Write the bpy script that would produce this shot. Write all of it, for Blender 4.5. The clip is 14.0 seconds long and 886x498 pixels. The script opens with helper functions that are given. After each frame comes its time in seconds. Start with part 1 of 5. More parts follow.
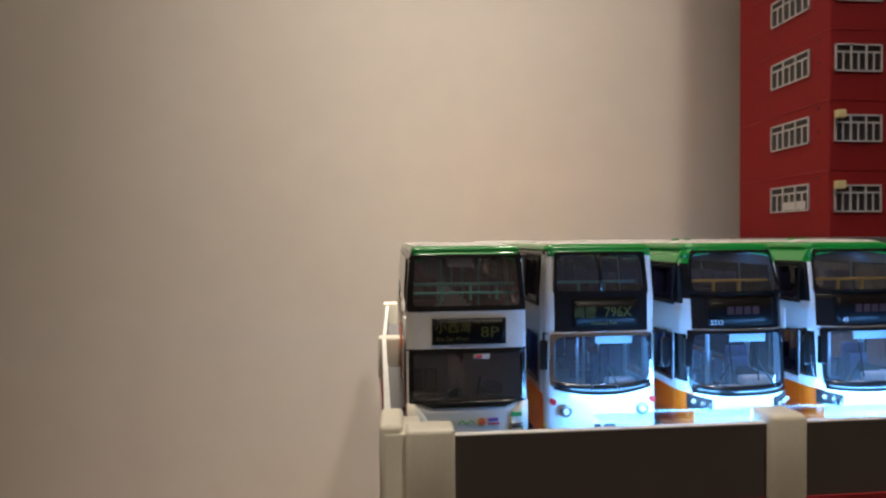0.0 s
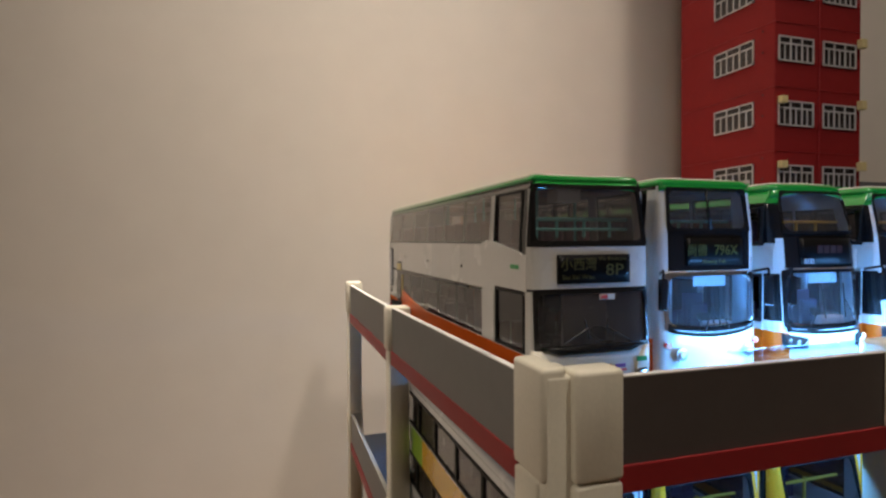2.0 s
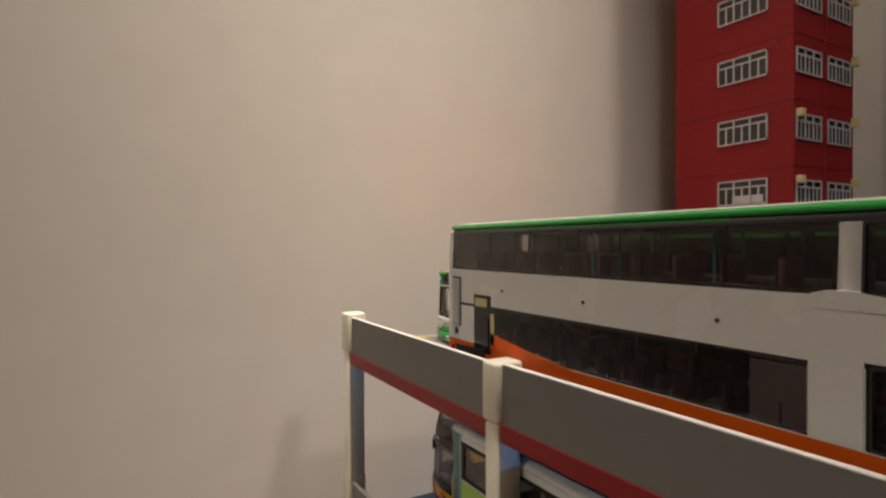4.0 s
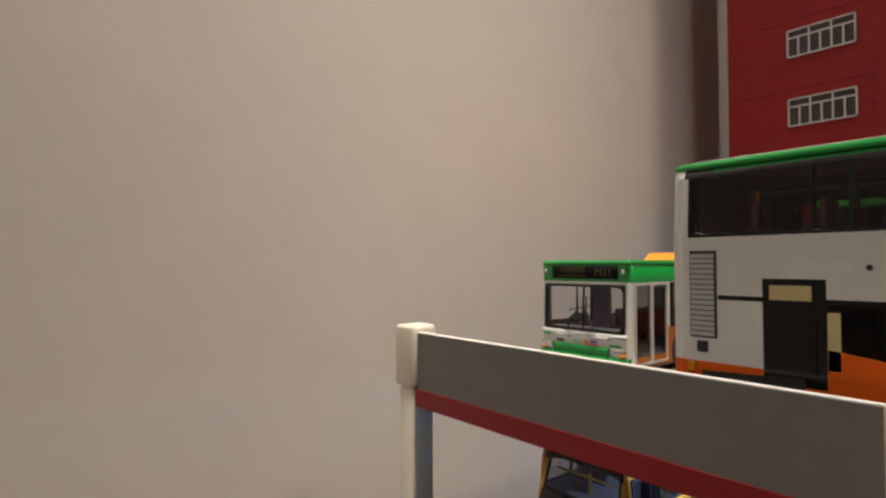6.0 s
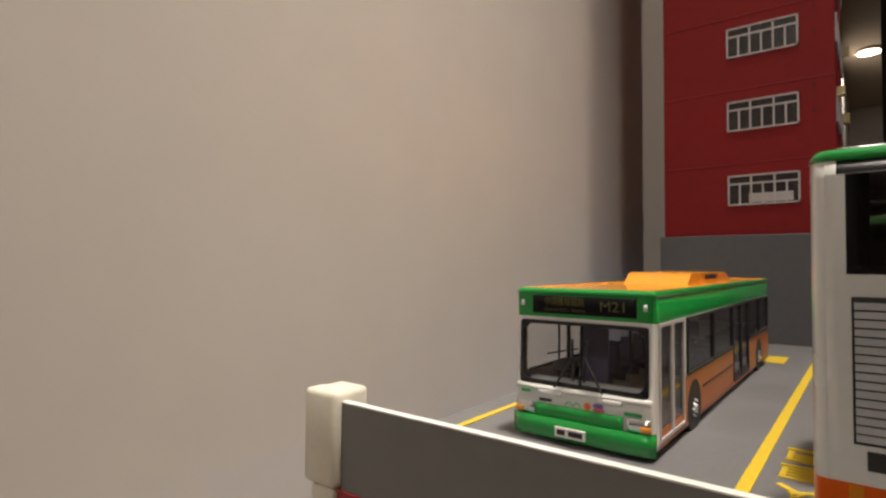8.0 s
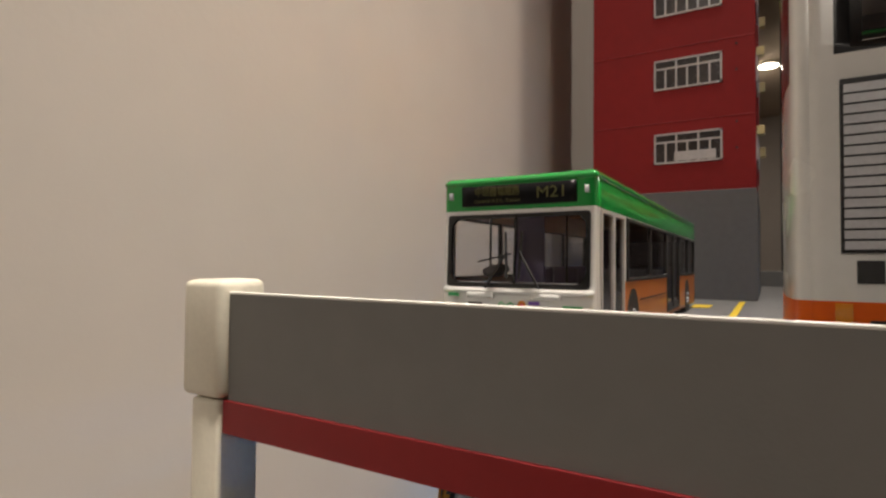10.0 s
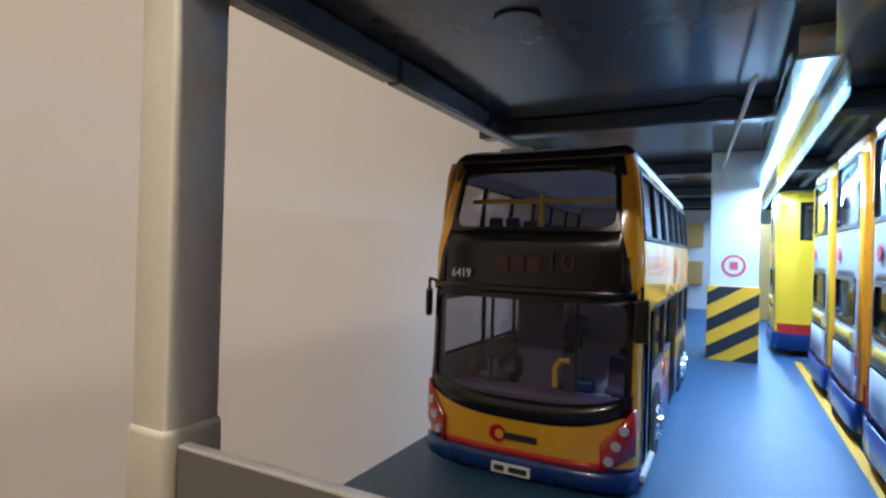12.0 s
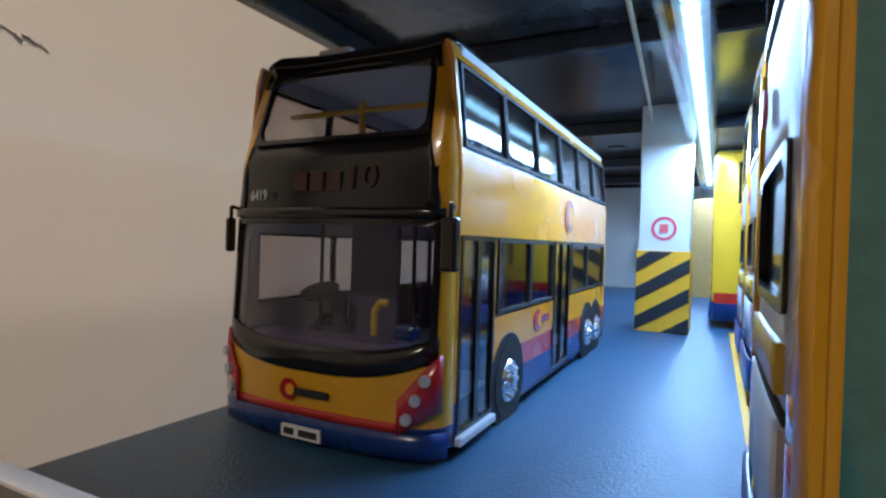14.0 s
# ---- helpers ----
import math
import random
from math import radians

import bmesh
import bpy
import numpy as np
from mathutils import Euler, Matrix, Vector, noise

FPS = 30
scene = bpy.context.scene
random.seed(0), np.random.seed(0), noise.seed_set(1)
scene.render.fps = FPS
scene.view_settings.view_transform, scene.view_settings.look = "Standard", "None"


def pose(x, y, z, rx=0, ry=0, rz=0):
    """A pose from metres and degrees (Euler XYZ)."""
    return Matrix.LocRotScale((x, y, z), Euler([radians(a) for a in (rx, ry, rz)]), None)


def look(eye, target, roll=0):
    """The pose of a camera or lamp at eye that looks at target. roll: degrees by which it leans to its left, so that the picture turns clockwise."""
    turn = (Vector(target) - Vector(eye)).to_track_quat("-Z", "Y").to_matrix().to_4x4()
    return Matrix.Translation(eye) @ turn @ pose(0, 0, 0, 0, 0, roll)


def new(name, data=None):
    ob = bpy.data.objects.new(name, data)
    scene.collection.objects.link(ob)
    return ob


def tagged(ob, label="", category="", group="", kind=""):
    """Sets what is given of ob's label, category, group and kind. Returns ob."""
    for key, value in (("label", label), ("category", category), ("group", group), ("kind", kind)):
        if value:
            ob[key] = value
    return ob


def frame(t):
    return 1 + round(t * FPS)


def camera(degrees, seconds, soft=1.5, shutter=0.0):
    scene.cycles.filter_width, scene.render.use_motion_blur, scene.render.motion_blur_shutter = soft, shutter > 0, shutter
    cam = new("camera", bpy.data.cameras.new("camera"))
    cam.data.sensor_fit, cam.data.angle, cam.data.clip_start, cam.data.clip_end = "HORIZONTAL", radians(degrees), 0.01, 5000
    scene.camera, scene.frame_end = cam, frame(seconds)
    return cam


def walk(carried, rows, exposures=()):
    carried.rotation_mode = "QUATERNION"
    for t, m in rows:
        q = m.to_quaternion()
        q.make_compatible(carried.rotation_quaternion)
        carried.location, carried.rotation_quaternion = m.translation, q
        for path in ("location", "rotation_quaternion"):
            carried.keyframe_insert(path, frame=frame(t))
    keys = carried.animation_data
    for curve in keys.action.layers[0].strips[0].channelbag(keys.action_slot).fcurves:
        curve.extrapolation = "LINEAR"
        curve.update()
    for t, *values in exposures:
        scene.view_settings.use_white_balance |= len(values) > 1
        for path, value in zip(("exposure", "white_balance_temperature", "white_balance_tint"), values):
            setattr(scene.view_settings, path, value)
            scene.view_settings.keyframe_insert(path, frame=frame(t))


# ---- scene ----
cam = camera(78.3, 14.0, soft=2.4)
PATH = [
    (0, (0.006, -0.005, 1.057), (0.186, 1.987, 1.024), -0.4),
    (0.5, (-0.017, 0.006, 1.056), (0.198, 1.994, 1.023), -0.6),
    (1, (-0.043, 0.011, 1.051), (0.263, 1.987, 1.013), -0.4),
    (1.5, (-0.056, 0.017, 1.051), (0.397, 1.964, 1.012), -0.3),
    (2, (-0.05, 0.026, 1.039), (0.546, 1.935, 1.006), -0.3),
    (2.5, (-0.059, 0.041, 1.045), (0.635, 1.917, 1.01), -0.3),
    (3, (-0.08, 0.064, 1.045), (0.717, 1.898, 1.013), -0.1),
    (3.2, (-0.084, 0.074, 1.048), (0.756, 1.889, 1.017), -0.2),
    (5.3, (-0.128, 0.21, 1.043), (1.076, 1.807, 1.076), -0.2),
    (5.5, (-0.127, 0.223, 1.041), (1.099, 1.803, 1.084), -0.3),
    (6, (-0.114, 0.249, 1.032), (1.171, 1.781, 1.086), -0.1),
    (6.5, (-0.102, 0.271, 1.04), (1.246, 1.747, 1.101), -0.4),
    (7, (-0.092, 0.29, 1.037), (1.334, 1.69, 1.104), -0.4),
    (7.2, (-0.09, 0.296, 1.039), (1.37, 1.66, 1.105), -0.2),
    (9.5, (-0.067, 0.311, 1.036), (1.628, 1.372, 1.088), 0.3),
    (10, (-0.065, 0.315, 1.014), (1.652, 1.339, 1.067), 0.5),
    (10.5, (-0.0637, 0.3204, 0.9919), (1.6503, 1.3514, 1.0019), 1.0),
    (11, (-0.0600, 0.3260, 0.9770), (1.6730, 1.3250, 0.9670), 1.6),
    (11.5, (-0.0574, 0.3303, 0.9624), (1.6926, 1.2983, 0.9324), 2.0),
    (12, (-0.0497, 0.3320, 0.9478), (1.7203, 1.2630, 0.9488), 1.6),
    (12.5, (-0.0428, 0.3312, 0.9426), (1.7402, 1.2362, 0.9306), 1.8),
    (13, (-0.0325, 0.3243, 0.9392), (1.7555, 1.2193, 0.9152), 2.1),
    (13.5, (-0.0273, 0.3174, 0.9366), (1.7607, 1.2134, 0.9116), 1.9),
    (14, (-0.0204, 0.3140, 0.9374), (1.7666, 1.2130, 0.9164), 1.7),
]
walk(cam, [(t, look(eye, target, roll)) for t, eye, target, roll in PATH], exposures=[(0, 0.12, 6350, 10), (3.2, 0.03, 6400, 10), (5.3, -0.12, 6150, 10), (7.2, -0.16, 6150, 10), (9.5, -0.13, 6150, 10), (10.5, 0.17, 6150, 10), (11.5, 0.24, 6200, 10), (12.5, 0.2, 6300, 10), (14.0, 0.05, 6280, 10)])

# ---------------- world and light ----------------
world = bpy.data.worlds.new("room_dark")
scene.world = world
world.use_nodes = True
world.node_tree.nodes["Background"].inputs[0].default_value = (0.9, 0.75, 0.6, 1)
world.node_tree.nodes["Background"].inputs[1].default_value = 0.02


def area_lamp(name, m, sx, sy, watts, colour, shape="RECTANGLE", spread=180):
    d = bpy.data.lights.new(name, "AREA")
    d.shape, d.size, d.size_y, d.energy, d.color, d.spread = shape, sx, sy, watts, colour, radians(spread)
    ob = new(name, d)
    ob.matrix_world = m
    return ob


WARM = (1.0, 0.87, 0.72)
COLD = (0.13, 0.43, 1.0)
COLD_LOW = (0.34, 0.60, 1.0)
# ceiling downlights of the room
area_lamp("downlight_lamp", look((0.03, 0.12, 2.47), (0.03, 0.40, 1.16)), 0.14, 0.14, 0.95, WARM, "DISK", 27)
area_lamp("downlight_lamp", look((0.46, -0.50, 2.47), (0.60, -0.30, 0)), 0.14, 0.14, 8.1, WARM, "DISK")
area_lamp("downlight_lamp", look((-2.2, 0.10, 2.47), (-1.0, 0.15, 0.9)), 0.14, 0.14, 18.0, WARM, "DISK")
area_lamp("downlight_lamp", look((4.55, 0.30, 2.47), (4.5, 0.0, 0)), 0.14, 0.14, 6, WARM, "DISK")
# light strips of the two parking decks
area_lamp("strip_lamp", look((0.118, 0.1318, 1.0092), (0.118, 0.19, 1.031)), 0.12, 0.003, 0.13, COLD)
area_lamp("strip_lamp", look((0.2195, 0.3196, 0.9735), (0.2195, 0.3196, 0.9)), 0.32, 0.005, 0.40, COLD_LOW)
area_lamp("strip_lamp", look((0.118, 0.134, 0.980), (0.118, 0.19, 0.93)), 0.16, 0.003, 0.06, COLD)


# ---------------- materials ----------------
def material(name, colour, rough=0.5, metal=0.0, vary=0.12, scale=60.0, bump=0.0, bump_scale=400.0, coat=0.0):
    """Principled surface whose colour drifts at two scales, with a fine relief."""
    m = bpy.data.materials.new(name)
    m.use_nodes = True
    nt = m.node_tree
    b = nt.nodes["Principled BSDF"]
    tc = nt.nodes.new("ShaderNodeTexCoord")
    n1 = nt.nodes.new("ShaderNodeTexNoise")
    n1.inputs["Scale"].default_value = scale
    n1.inputs["Detail"].default_value = 4
    n2 = nt.nodes.new("ShaderNodeTexNoise")
    n2.inputs["Scale"].default_value = scale * 11
    n2.inputs["Detail"].default_value = 3
    nt.links.new(tc.outputs["Object"], n1.inputs["Vector"])
    nt.links.new(tc.outputs["Object"], n2.inputs["Vector"])
    add = nt.nodes.new("ShaderNodeMath")
    add.operation = "ADD"
    nt.links.new(n1.outputs["Fac"], add.inputs[0])
    nt.links.new(n2.outputs["Fac"], add.inputs[1])
    ramp = nt.nodes.new("ShaderNodeMapRange")
    ramp.inputs["From Min"].default_value, ramp.inputs["From Max"].default_value = 0.6, 1.4
    ramp.inputs["To Min"].default_value, ramp.inputs["To Max"].default_value = 1 - vary, 1 + vary
    nt.links.new(add.outputs[0], ramp.inputs["Value"])
    mul = nt.nodes.new("ShaderNodeVectorMath")
    mul.operation = "SCALE"
    mul.inputs[0].default_value = colour
    nt.links.new(ramp.outputs[0], mul.inputs["Scale"])
    nt.links.new(mul.outputs[0], b.inputs["Base Color"])
    rr = nt.nodes.new("ShaderNodeMapRange")
    rr.inputs["To Min"].default_value, rr.inputs["To Max"].default_value = max(0.02, rough - 0.08), min(1, rough + 0.08)
    nt.links.new(n1.outputs["Fac"], rr.inputs["Value"])
    nt.links.new(rr.outputs[0], b.inputs["Roughness"])
    b.inputs["Metallic"].default_value = metal
    b.inputs["Coat Weight"].default_value = coat
    b.inputs["Coat Roughness"].default_value = 0.08
    if bump:
        n3 = nt.nodes.new("ShaderNodeTexNoise")
        n3.inputs["Scale"].default_value = bump_scale
        n3.inputs["Detail"].default_value = 3
        nt.links.new(tc.outputs["Object"], n3.inputs["Vector"])
        bp = nt.nodes.new("ShaderNodeBump")
        bp.inputs["Strength"].default_value = bump
        bp.inputs["Distance"].default_value = 0.0006
        nt.links.new(n3.outputs["Fac"], bp.inputs["Height"])
        nt.links.new(bp.outputs[0], b.inputs["Normal"])
    return m


def glass_material(name, tint, gloss=0.09, grazing=0.9):
    """Thin clear pane: tinted pass-through with a Fresnel-driven gloss."""
    m = bpy.data.materials.new(name)
    m.use_nodes = True
    nt = m.node_tree
    nt.nodes.remove(nt.nodes["Principled BSDF"])
    out = nt.nodes["Material Output"]
    tr = nt.nodes.new("ShaderNodeBsdfTransparent")
    tr.inputs[0].default_value = (*tint, 1)
    gl = nt.nodes.new("ShaderNodeBsdfGlossy")
    gl.inputs["Roughness"].default_value = 0.06
    lw = nt.nodes.new("ShaderNodeLayerWeight")
    lw.inputs[0].default_value = 0.5
    pw = nt.nodes.new("ShaderNodeMath")
    pw.operation = "POWER"
    pw.inputs[1].default_value = 3.0
    nt.links.new(lw.outputs["Facing"], pw.inputs[0])
    ad = nt.nodes.new("ShaderNodeMath")
    ad.operation = "MULTIPLY_ADD"
    ad.inputs[1].default_value = grazing
    ad.inputs[2].default_value = gloss
    nt.links.new(pw.outputs[0], ad.inputs[0])
    mx = nt.nodes.new("ShaderNodeMixShader")
    nt.links.new(ad.outputs[0], mx.inputs[0])
    nt.links.new(tr.outputs[0], mx.inputs[1])
    nt.links.new(gl.outputs[0], mx.inputs[2])
    nt.links.new(mx.outputs[0], out.inputs[0])
    return m


def hazy_material(name, tint, haze):
    """Clear styrene moulding that scatters a little of the light that falls on it."""
    m = glass_material(name, tint, 0.06)
    nt = m.node_tree
    out = nt.nodes["Material Output"]
    clear = out.inputs[0].links[0].from_socket
    tl = nt.nodes.new("ShaderNodeBsdfTranslucent")
    tl.inputs[0].default_value = (0.85, 0.88, 0.9, 1)
    df = nt.nodes.new("ShaderNodeBsdfDiffuse")
    df.inputs[0].default_value = (0.85, 0.88, 0.9, 1)
    both = nt.nodes.new("ShaderNodeAddShader")
    nt.links.new(tl.outputs[0], both.inputs[0])
    nt.links.new(df.outputs[0], both.inputs[1])
    mx = nt.nodes.new("ShaderNodeMixShader")
    mx.inputs[0].default_value = haze
    nt.links.new(clear, mx.inputs[1])
    nt.links.new(both.outputs[0], mx.inputs[2])
    nt.links.new(mx.outputs[0], out.inputs[0])
    return m


def glow_material(name, colour, strength):
    m = bpy.data.materials.new(name)
    m.use_nodes = True
    b = m.node_tree.nodes["Principled BSDF"]
    b.inputs["Base Color"].default_value = (*colour, 1)
    b.inputs["Emission Color"].default_value = (*colour, 1)
    b.inputs["Emission Strength"].default_value = strength
    return m


M = {}
M["wall"] = material("wall_paint", (0.66, 0.61, 0.555), 0.75, vary=0.035, scale=3.0, bump=0.12, bump_scale=260)
M["ceiling"] = material("ceiling_paint", (0.62, 0.54, 0.44), 0.8, vary=0.04, scale=2.0)
M["room_floor"] = material("floor_wood", (0.22, 0.13, 0.07), 0.45, vary=0.2, scale=5)
# The desk stays out of view; its dark tone limits bounce onto the wall.
M["desk"] = material("desk_laminate", (0.16, 0.10, 0.06), 0.45, vary=0.06, scale=9)
M["dark_door"] = material("dark_veneer", (0.008, 0.006, 0.005), 0.9, vary=0.3, scale=6)
M["ivory"] = material("ivory_plastic", (0.76, 0.72, 0.60), 0.40, vary=0.05, scale=90, bump=0.07, bump_scale=900)
# Front boards: same grey board, with the shade on that side put into the colour.
M["parapet_dark"] = material("shaded_grey_board", (0.082, 0.068, 0.064), 0.62, vary=0.08, scale=14, bump=0.05, bump_scale=1500)
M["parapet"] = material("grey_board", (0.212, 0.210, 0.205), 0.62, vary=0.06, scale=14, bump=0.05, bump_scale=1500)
M["board_edge"] = material("white_board_edge", (0.78, 0.77, 0.74), 0.6, vary=0.1, scale=200)
M["red_tape"] = material("red_tape", (0.29, 0.014, 0.018), 0.5, vary=0.08, scale=40)
M["deck"] = material("grey_deck", (0.17, 0.17, 0.175), 0.5, vary=0.08, scale=40, bump=0.35, bump_scale=2200)
# Grey floor; the blue cast of the diode light is mixed into its colour.
M["deck_low"] = material("grey_deck_led_blue", (0.028, 0.092, 0.182), 0.42, vary=0.12, scale=40, bump=0.3, bump_scale=2400)
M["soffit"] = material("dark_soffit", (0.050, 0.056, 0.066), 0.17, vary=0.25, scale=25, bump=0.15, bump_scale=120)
M["yellow_line"] = material("yellow_line", (0.72, 0.52, 0.03), 0.5, vary=0.08, scale=150)
M["sleeve_yellow"] = material("yellow_sleeve", (0.86, 0.42, 0.02), 0.5, vary=0.06, scale=150)
M["tower_red"] = material("red_card", (0.24, 0.011, 0.012), 0.62, vary=0.07, scale=18, bump=0.1, bump_scale=700)
M["tower_red"].node_tree.nodes["Principled BSDF"].inputs["Specular IOR Level"].default_value = 0.25
M["plinth"] = material("grey_card", (0.12, 0.12, 0.125), 0.7, vary=0.08, scale=25)
M["win_white"] = material("white_trim", (0.52, 0.50, 0.50), 0.5, vary=0.15, scale=300)
M["win_dark"] = material("dark_pane", (0.035, 0.028, 0.028), 0.25, vary=0.5, scale=220)
M["ac_cream"] = material("cream_unit", (0.62, 0.52, 0.26), 0.55, vary=0.12, scale=200)
M["white"] = material("white_bus_paint", (0.74, 0.74, 0.72), 0.26, vary=0.03, scale=60, coat=0.5)
M["green"] = material("green_bus_paint", (0.012, 0.27, 0.042), 0.22, vary=0.06, scale=60, coat=0.6)
M["orange"] = material("orange_bus_paint", (0.76, 0.125, 0.008), 0.34, vary=0.05, scale=60, coat=0.15)
M["orange"].node_tree.nodes["Principled BSDF"].inputs["Specular IOR Level"].default_value = 0.2
M["tan_orange"] = material("tan_orange_bus_paint", (0.44, 0.128, 0.012), 0.34, vary=0.05, scale=60, coat=0.15)
M["tan_orange"].node_tree.nodes["Principled BSDF"].inputs["Specular IOR Level"].default_value = 0.2
M["amber"] = material("amber_bus_paint", (0.80, 0.32, 0.02), 0.25, vary=0.05, scale=60, coat=0.5)
M["yellow"] = material("yellow_bus_paint", (0.86, 0.34, 0.02), 0.26, vary=0.05, scale=60, coat=0.6)
M["gold"] = material("gold_bus_paint", (0.74, 0.38, 0.020), 0.26, vary=0.05, scale=60, coat=0.4)
M["lemon"] = material("lemon_bus_paint", (0.84, 0.49, 0.03), 0.26, vary=0.05, scale=60, coat=0.5)
M["blue"] = material("blue_bus_paint", (0.007, 0.036, 0.18), 0.28, vary=0.06, scale=60, coat=0.25)
M["red"] = material("red_bus_paint", (0.50, 0.025, 0.02), 0.25, vary=0.06, scale=60, coat=0.5)
M["black"] = material("black_gloss", (0.009, 0.009, 0.010), 0.22, vary=0.2, scale=80, coat=0.12)
M["rubber"] = material("black_rubber", (0.018, 0.017, 0.017), 0.6, vary=0.2, scale=150)
M["chassis"] = material("black_chassis", (0.02, 0.02, 0.021), 0.6, vary=0.2, scale=120)
M["interior"] = material("grey_interior", (0.46, 0.43, 0.45), 0.6, vary=0.1, scale=90)
M["seat"] = material("purple_seat", (0.20, 0.085, 0.11), 0.65, vary=0.2, scale=200)
M["seat_blue"] = material("violet_seat", (0.10, 0.08, 0.16), 0.65, vary=0.2, scale=200)
M["teal"] = material("teal_rail", (0.18, 0.52, 0.50), 0.4, vary=0.08, scale=200)
M["rail_yellow"] = material("yellow_rail", (0.66, 0.42, 0.06), 0.4, vary=0.08, scale=200)
M["chrome"] = material("chrome", (0.75, 0.76, 0.78), 0.16, metal=1.0, vary=0.08, scale=200)
M["silver"] = material("silver_grille", (0.52, 0.53, 0.56), 0.4, metal=0.2, vary=0.1, scale=200)
M["lamp_red"] = material("red_lens", (0.45, 0.015, 0.02), 0.15, vary=0.1, scale=200, coat=0.8)
M["lamp_amber"] = material("amber_lens", (0.75, 0.28, 0.02), 0.15, vary=0.1, scale=200, coat=0.8)
M["rear_white"] = material("pale_rear_panel", (0.48, 0.48, 0.52), 0.4, vary=0.05, scale=120)
M["sign_face"] = material("sign_glass", (0.008, 0.008, 0.009), 0.3, vary=0.2, scale=100)
M["sign_face"].node_tree.nodes["Principled BSDF"].inputs["Specular IOR Level"].default_value = 0.08
M["plate"] = material("white_plate", (0.78, 0.78, 0.74), 0.4, vary=0.05, scale=200)
M["sign_ink"] = material("sign_characters", (0.10, 0.095, 0.02), 0.5)
M["sign_ink_red"] = material("sign_characters_red", (0.050, 0.014, 0.012), 0.5)
M["ink_green"] = material("green_print", (0.05, 0.38, 0.12), 0.4)
M["ink_purple"] = material("violet_print", (0.22, 0.12, 0.45), 0.4)
M["ink_pink"] = material("pink_print", (0.70, 0.10, 0.12), 0.4)
M["ink_pale"] = material("pale_print", (0.62, 0.66, 0.70), 0.4)
M["glass"] = glass_material("clear_pane", (0.93, 0.93, 0.94), 0.045)
M["glass_tint"] = glass_material("smoked_pane", (0.66, 0.62, 0.60), 0.07)
M["glass_dark"] = glass_material("dark_smoked_pane", (0.40, 0.36, 0.36), 0.04, 0.6)
M["door_glass"] = glass_material("blue_tinted_pane", (0.5, 0.58, 0.68), 0.12)
M["hazy"] = hazy_material("styrene_windscreen", (0.88, 0.90, 0.94), 0.035)
M["hazy_top"] = hazy_material("styrene_upper_screen", (0.84, 0.82, 0.82), 0.035)
M["acrylic"] = glass_material("clear_channel", (0.90, 0.94, 0.98), 0.10, 0.3)
M["led"] = glow_material("cold_led", (0.40, 0.76, 1.0), 9.0)
M["downlight"] = glow_material("downlight_glow", (1.0, 0.82, 0.60), 14.0)
M["hazard_black"] = material("black_stripe", (0.02, 0.022, 0.025), 0.45, vary=0.15, scale=150)
M["pillar_white"] = material("white_pillar_card", (0.68, 0.68, 0.68), 0.5, vary=0.04, scale=60)
M["wood"] = material("tan_board", (0.48, 0.27, 0.08), 0.5, vary=0.12, scale=50)
M["cable"] = material("pale_cable", (0.60, 0.55, 0.45), 0.5, vary=0.08, scale=100)
M["scuff"] = material("grey_scuff", (0.30, 0.25, 0.20), 0.8, vary=0.4, scale=400)
# Rear end of the lime flank, painted as the blue diode light tints it.
M["led_aqua"] = material("led_tinted_flank", (0.045, 0.20, 0.19), 0.22, vary=0.25, scale=90, coat=0.6)
M["lime"] = material("lime_print", (0.32, 0.55, 0.05), 0.3, vary=0.1, scale=90, coat=0.4)


# ---------------- mesh helpers ----------------
def to_object(name, bm, mats, parent=None, label=""):
    me = bpy.data.meshes.new(name)
    bmesh.ops.recalc_face_normals(bm, faces=bm.faces[:])
    if mats == "ivory":
        for f in bm.faces:
            f.smooth = True
    bm.to_mesh(me)
    bm.free()
    for mt in (mats if isinstance(mats, (list, tuple)) else [mats]):
        me.materials.append(M[mt])
    ob = new(name, me)
    if parent is not None:
        ob.parent = parent
    if label:
        tagged(ob, label)
    return ob


def part(name, bm, mats, parent, label=""):
    return to_object(name, bm, mats, parent, label)


def box(x0, x1, y0, y1, z0, z1, bevel=0.0, seg=2, bm=None):
    bm = bm or bmesh.new()
    r = bmesh.ops.create_cube(bm, size=1.0)
    m = Matrix.LocRotScale(((x0 + x1) / 2, (y0 + y1) / 2, (z0 + z1) / 2), None, (abs(x1 - x0), abs(y1 - y0), abs(z1 - z0)))
    bmesh.ops.transform(bm, matrix=m, verts=r["verts"])
    if bevel:
        vs = set(r["verts"])
        es = [e for e in bm.edges if e.verts[0] in vs and e.verts[1] in vs]
        bmesh.ops.bevel(bm, geom=es, offset=bevel, segments=seg, affect="EDGES", profile=0.5, clamp_overlap=True)
    return bm


def rod(points, r, sides=8, bm=None):
    """A bar of round section along the points."""
    bm = bm or bmesh.new()
    for a, b in zip(points, points[1:]):
        a, b = Vector(a), Vector(b)
        q = (b - a).to_track_quat("Z", "Y").to_matrix().to_4x4()
        c = bmesh.ops.create_cone(bm, cap_ends=True, segments=sides, radius1=r, radius2=r, depth=(b - a).length)
        bmesh.ops.transform(bm, matrix=Matrix.Translation((a + b) / 2) @ q, verts=c["verts"])
    return bm


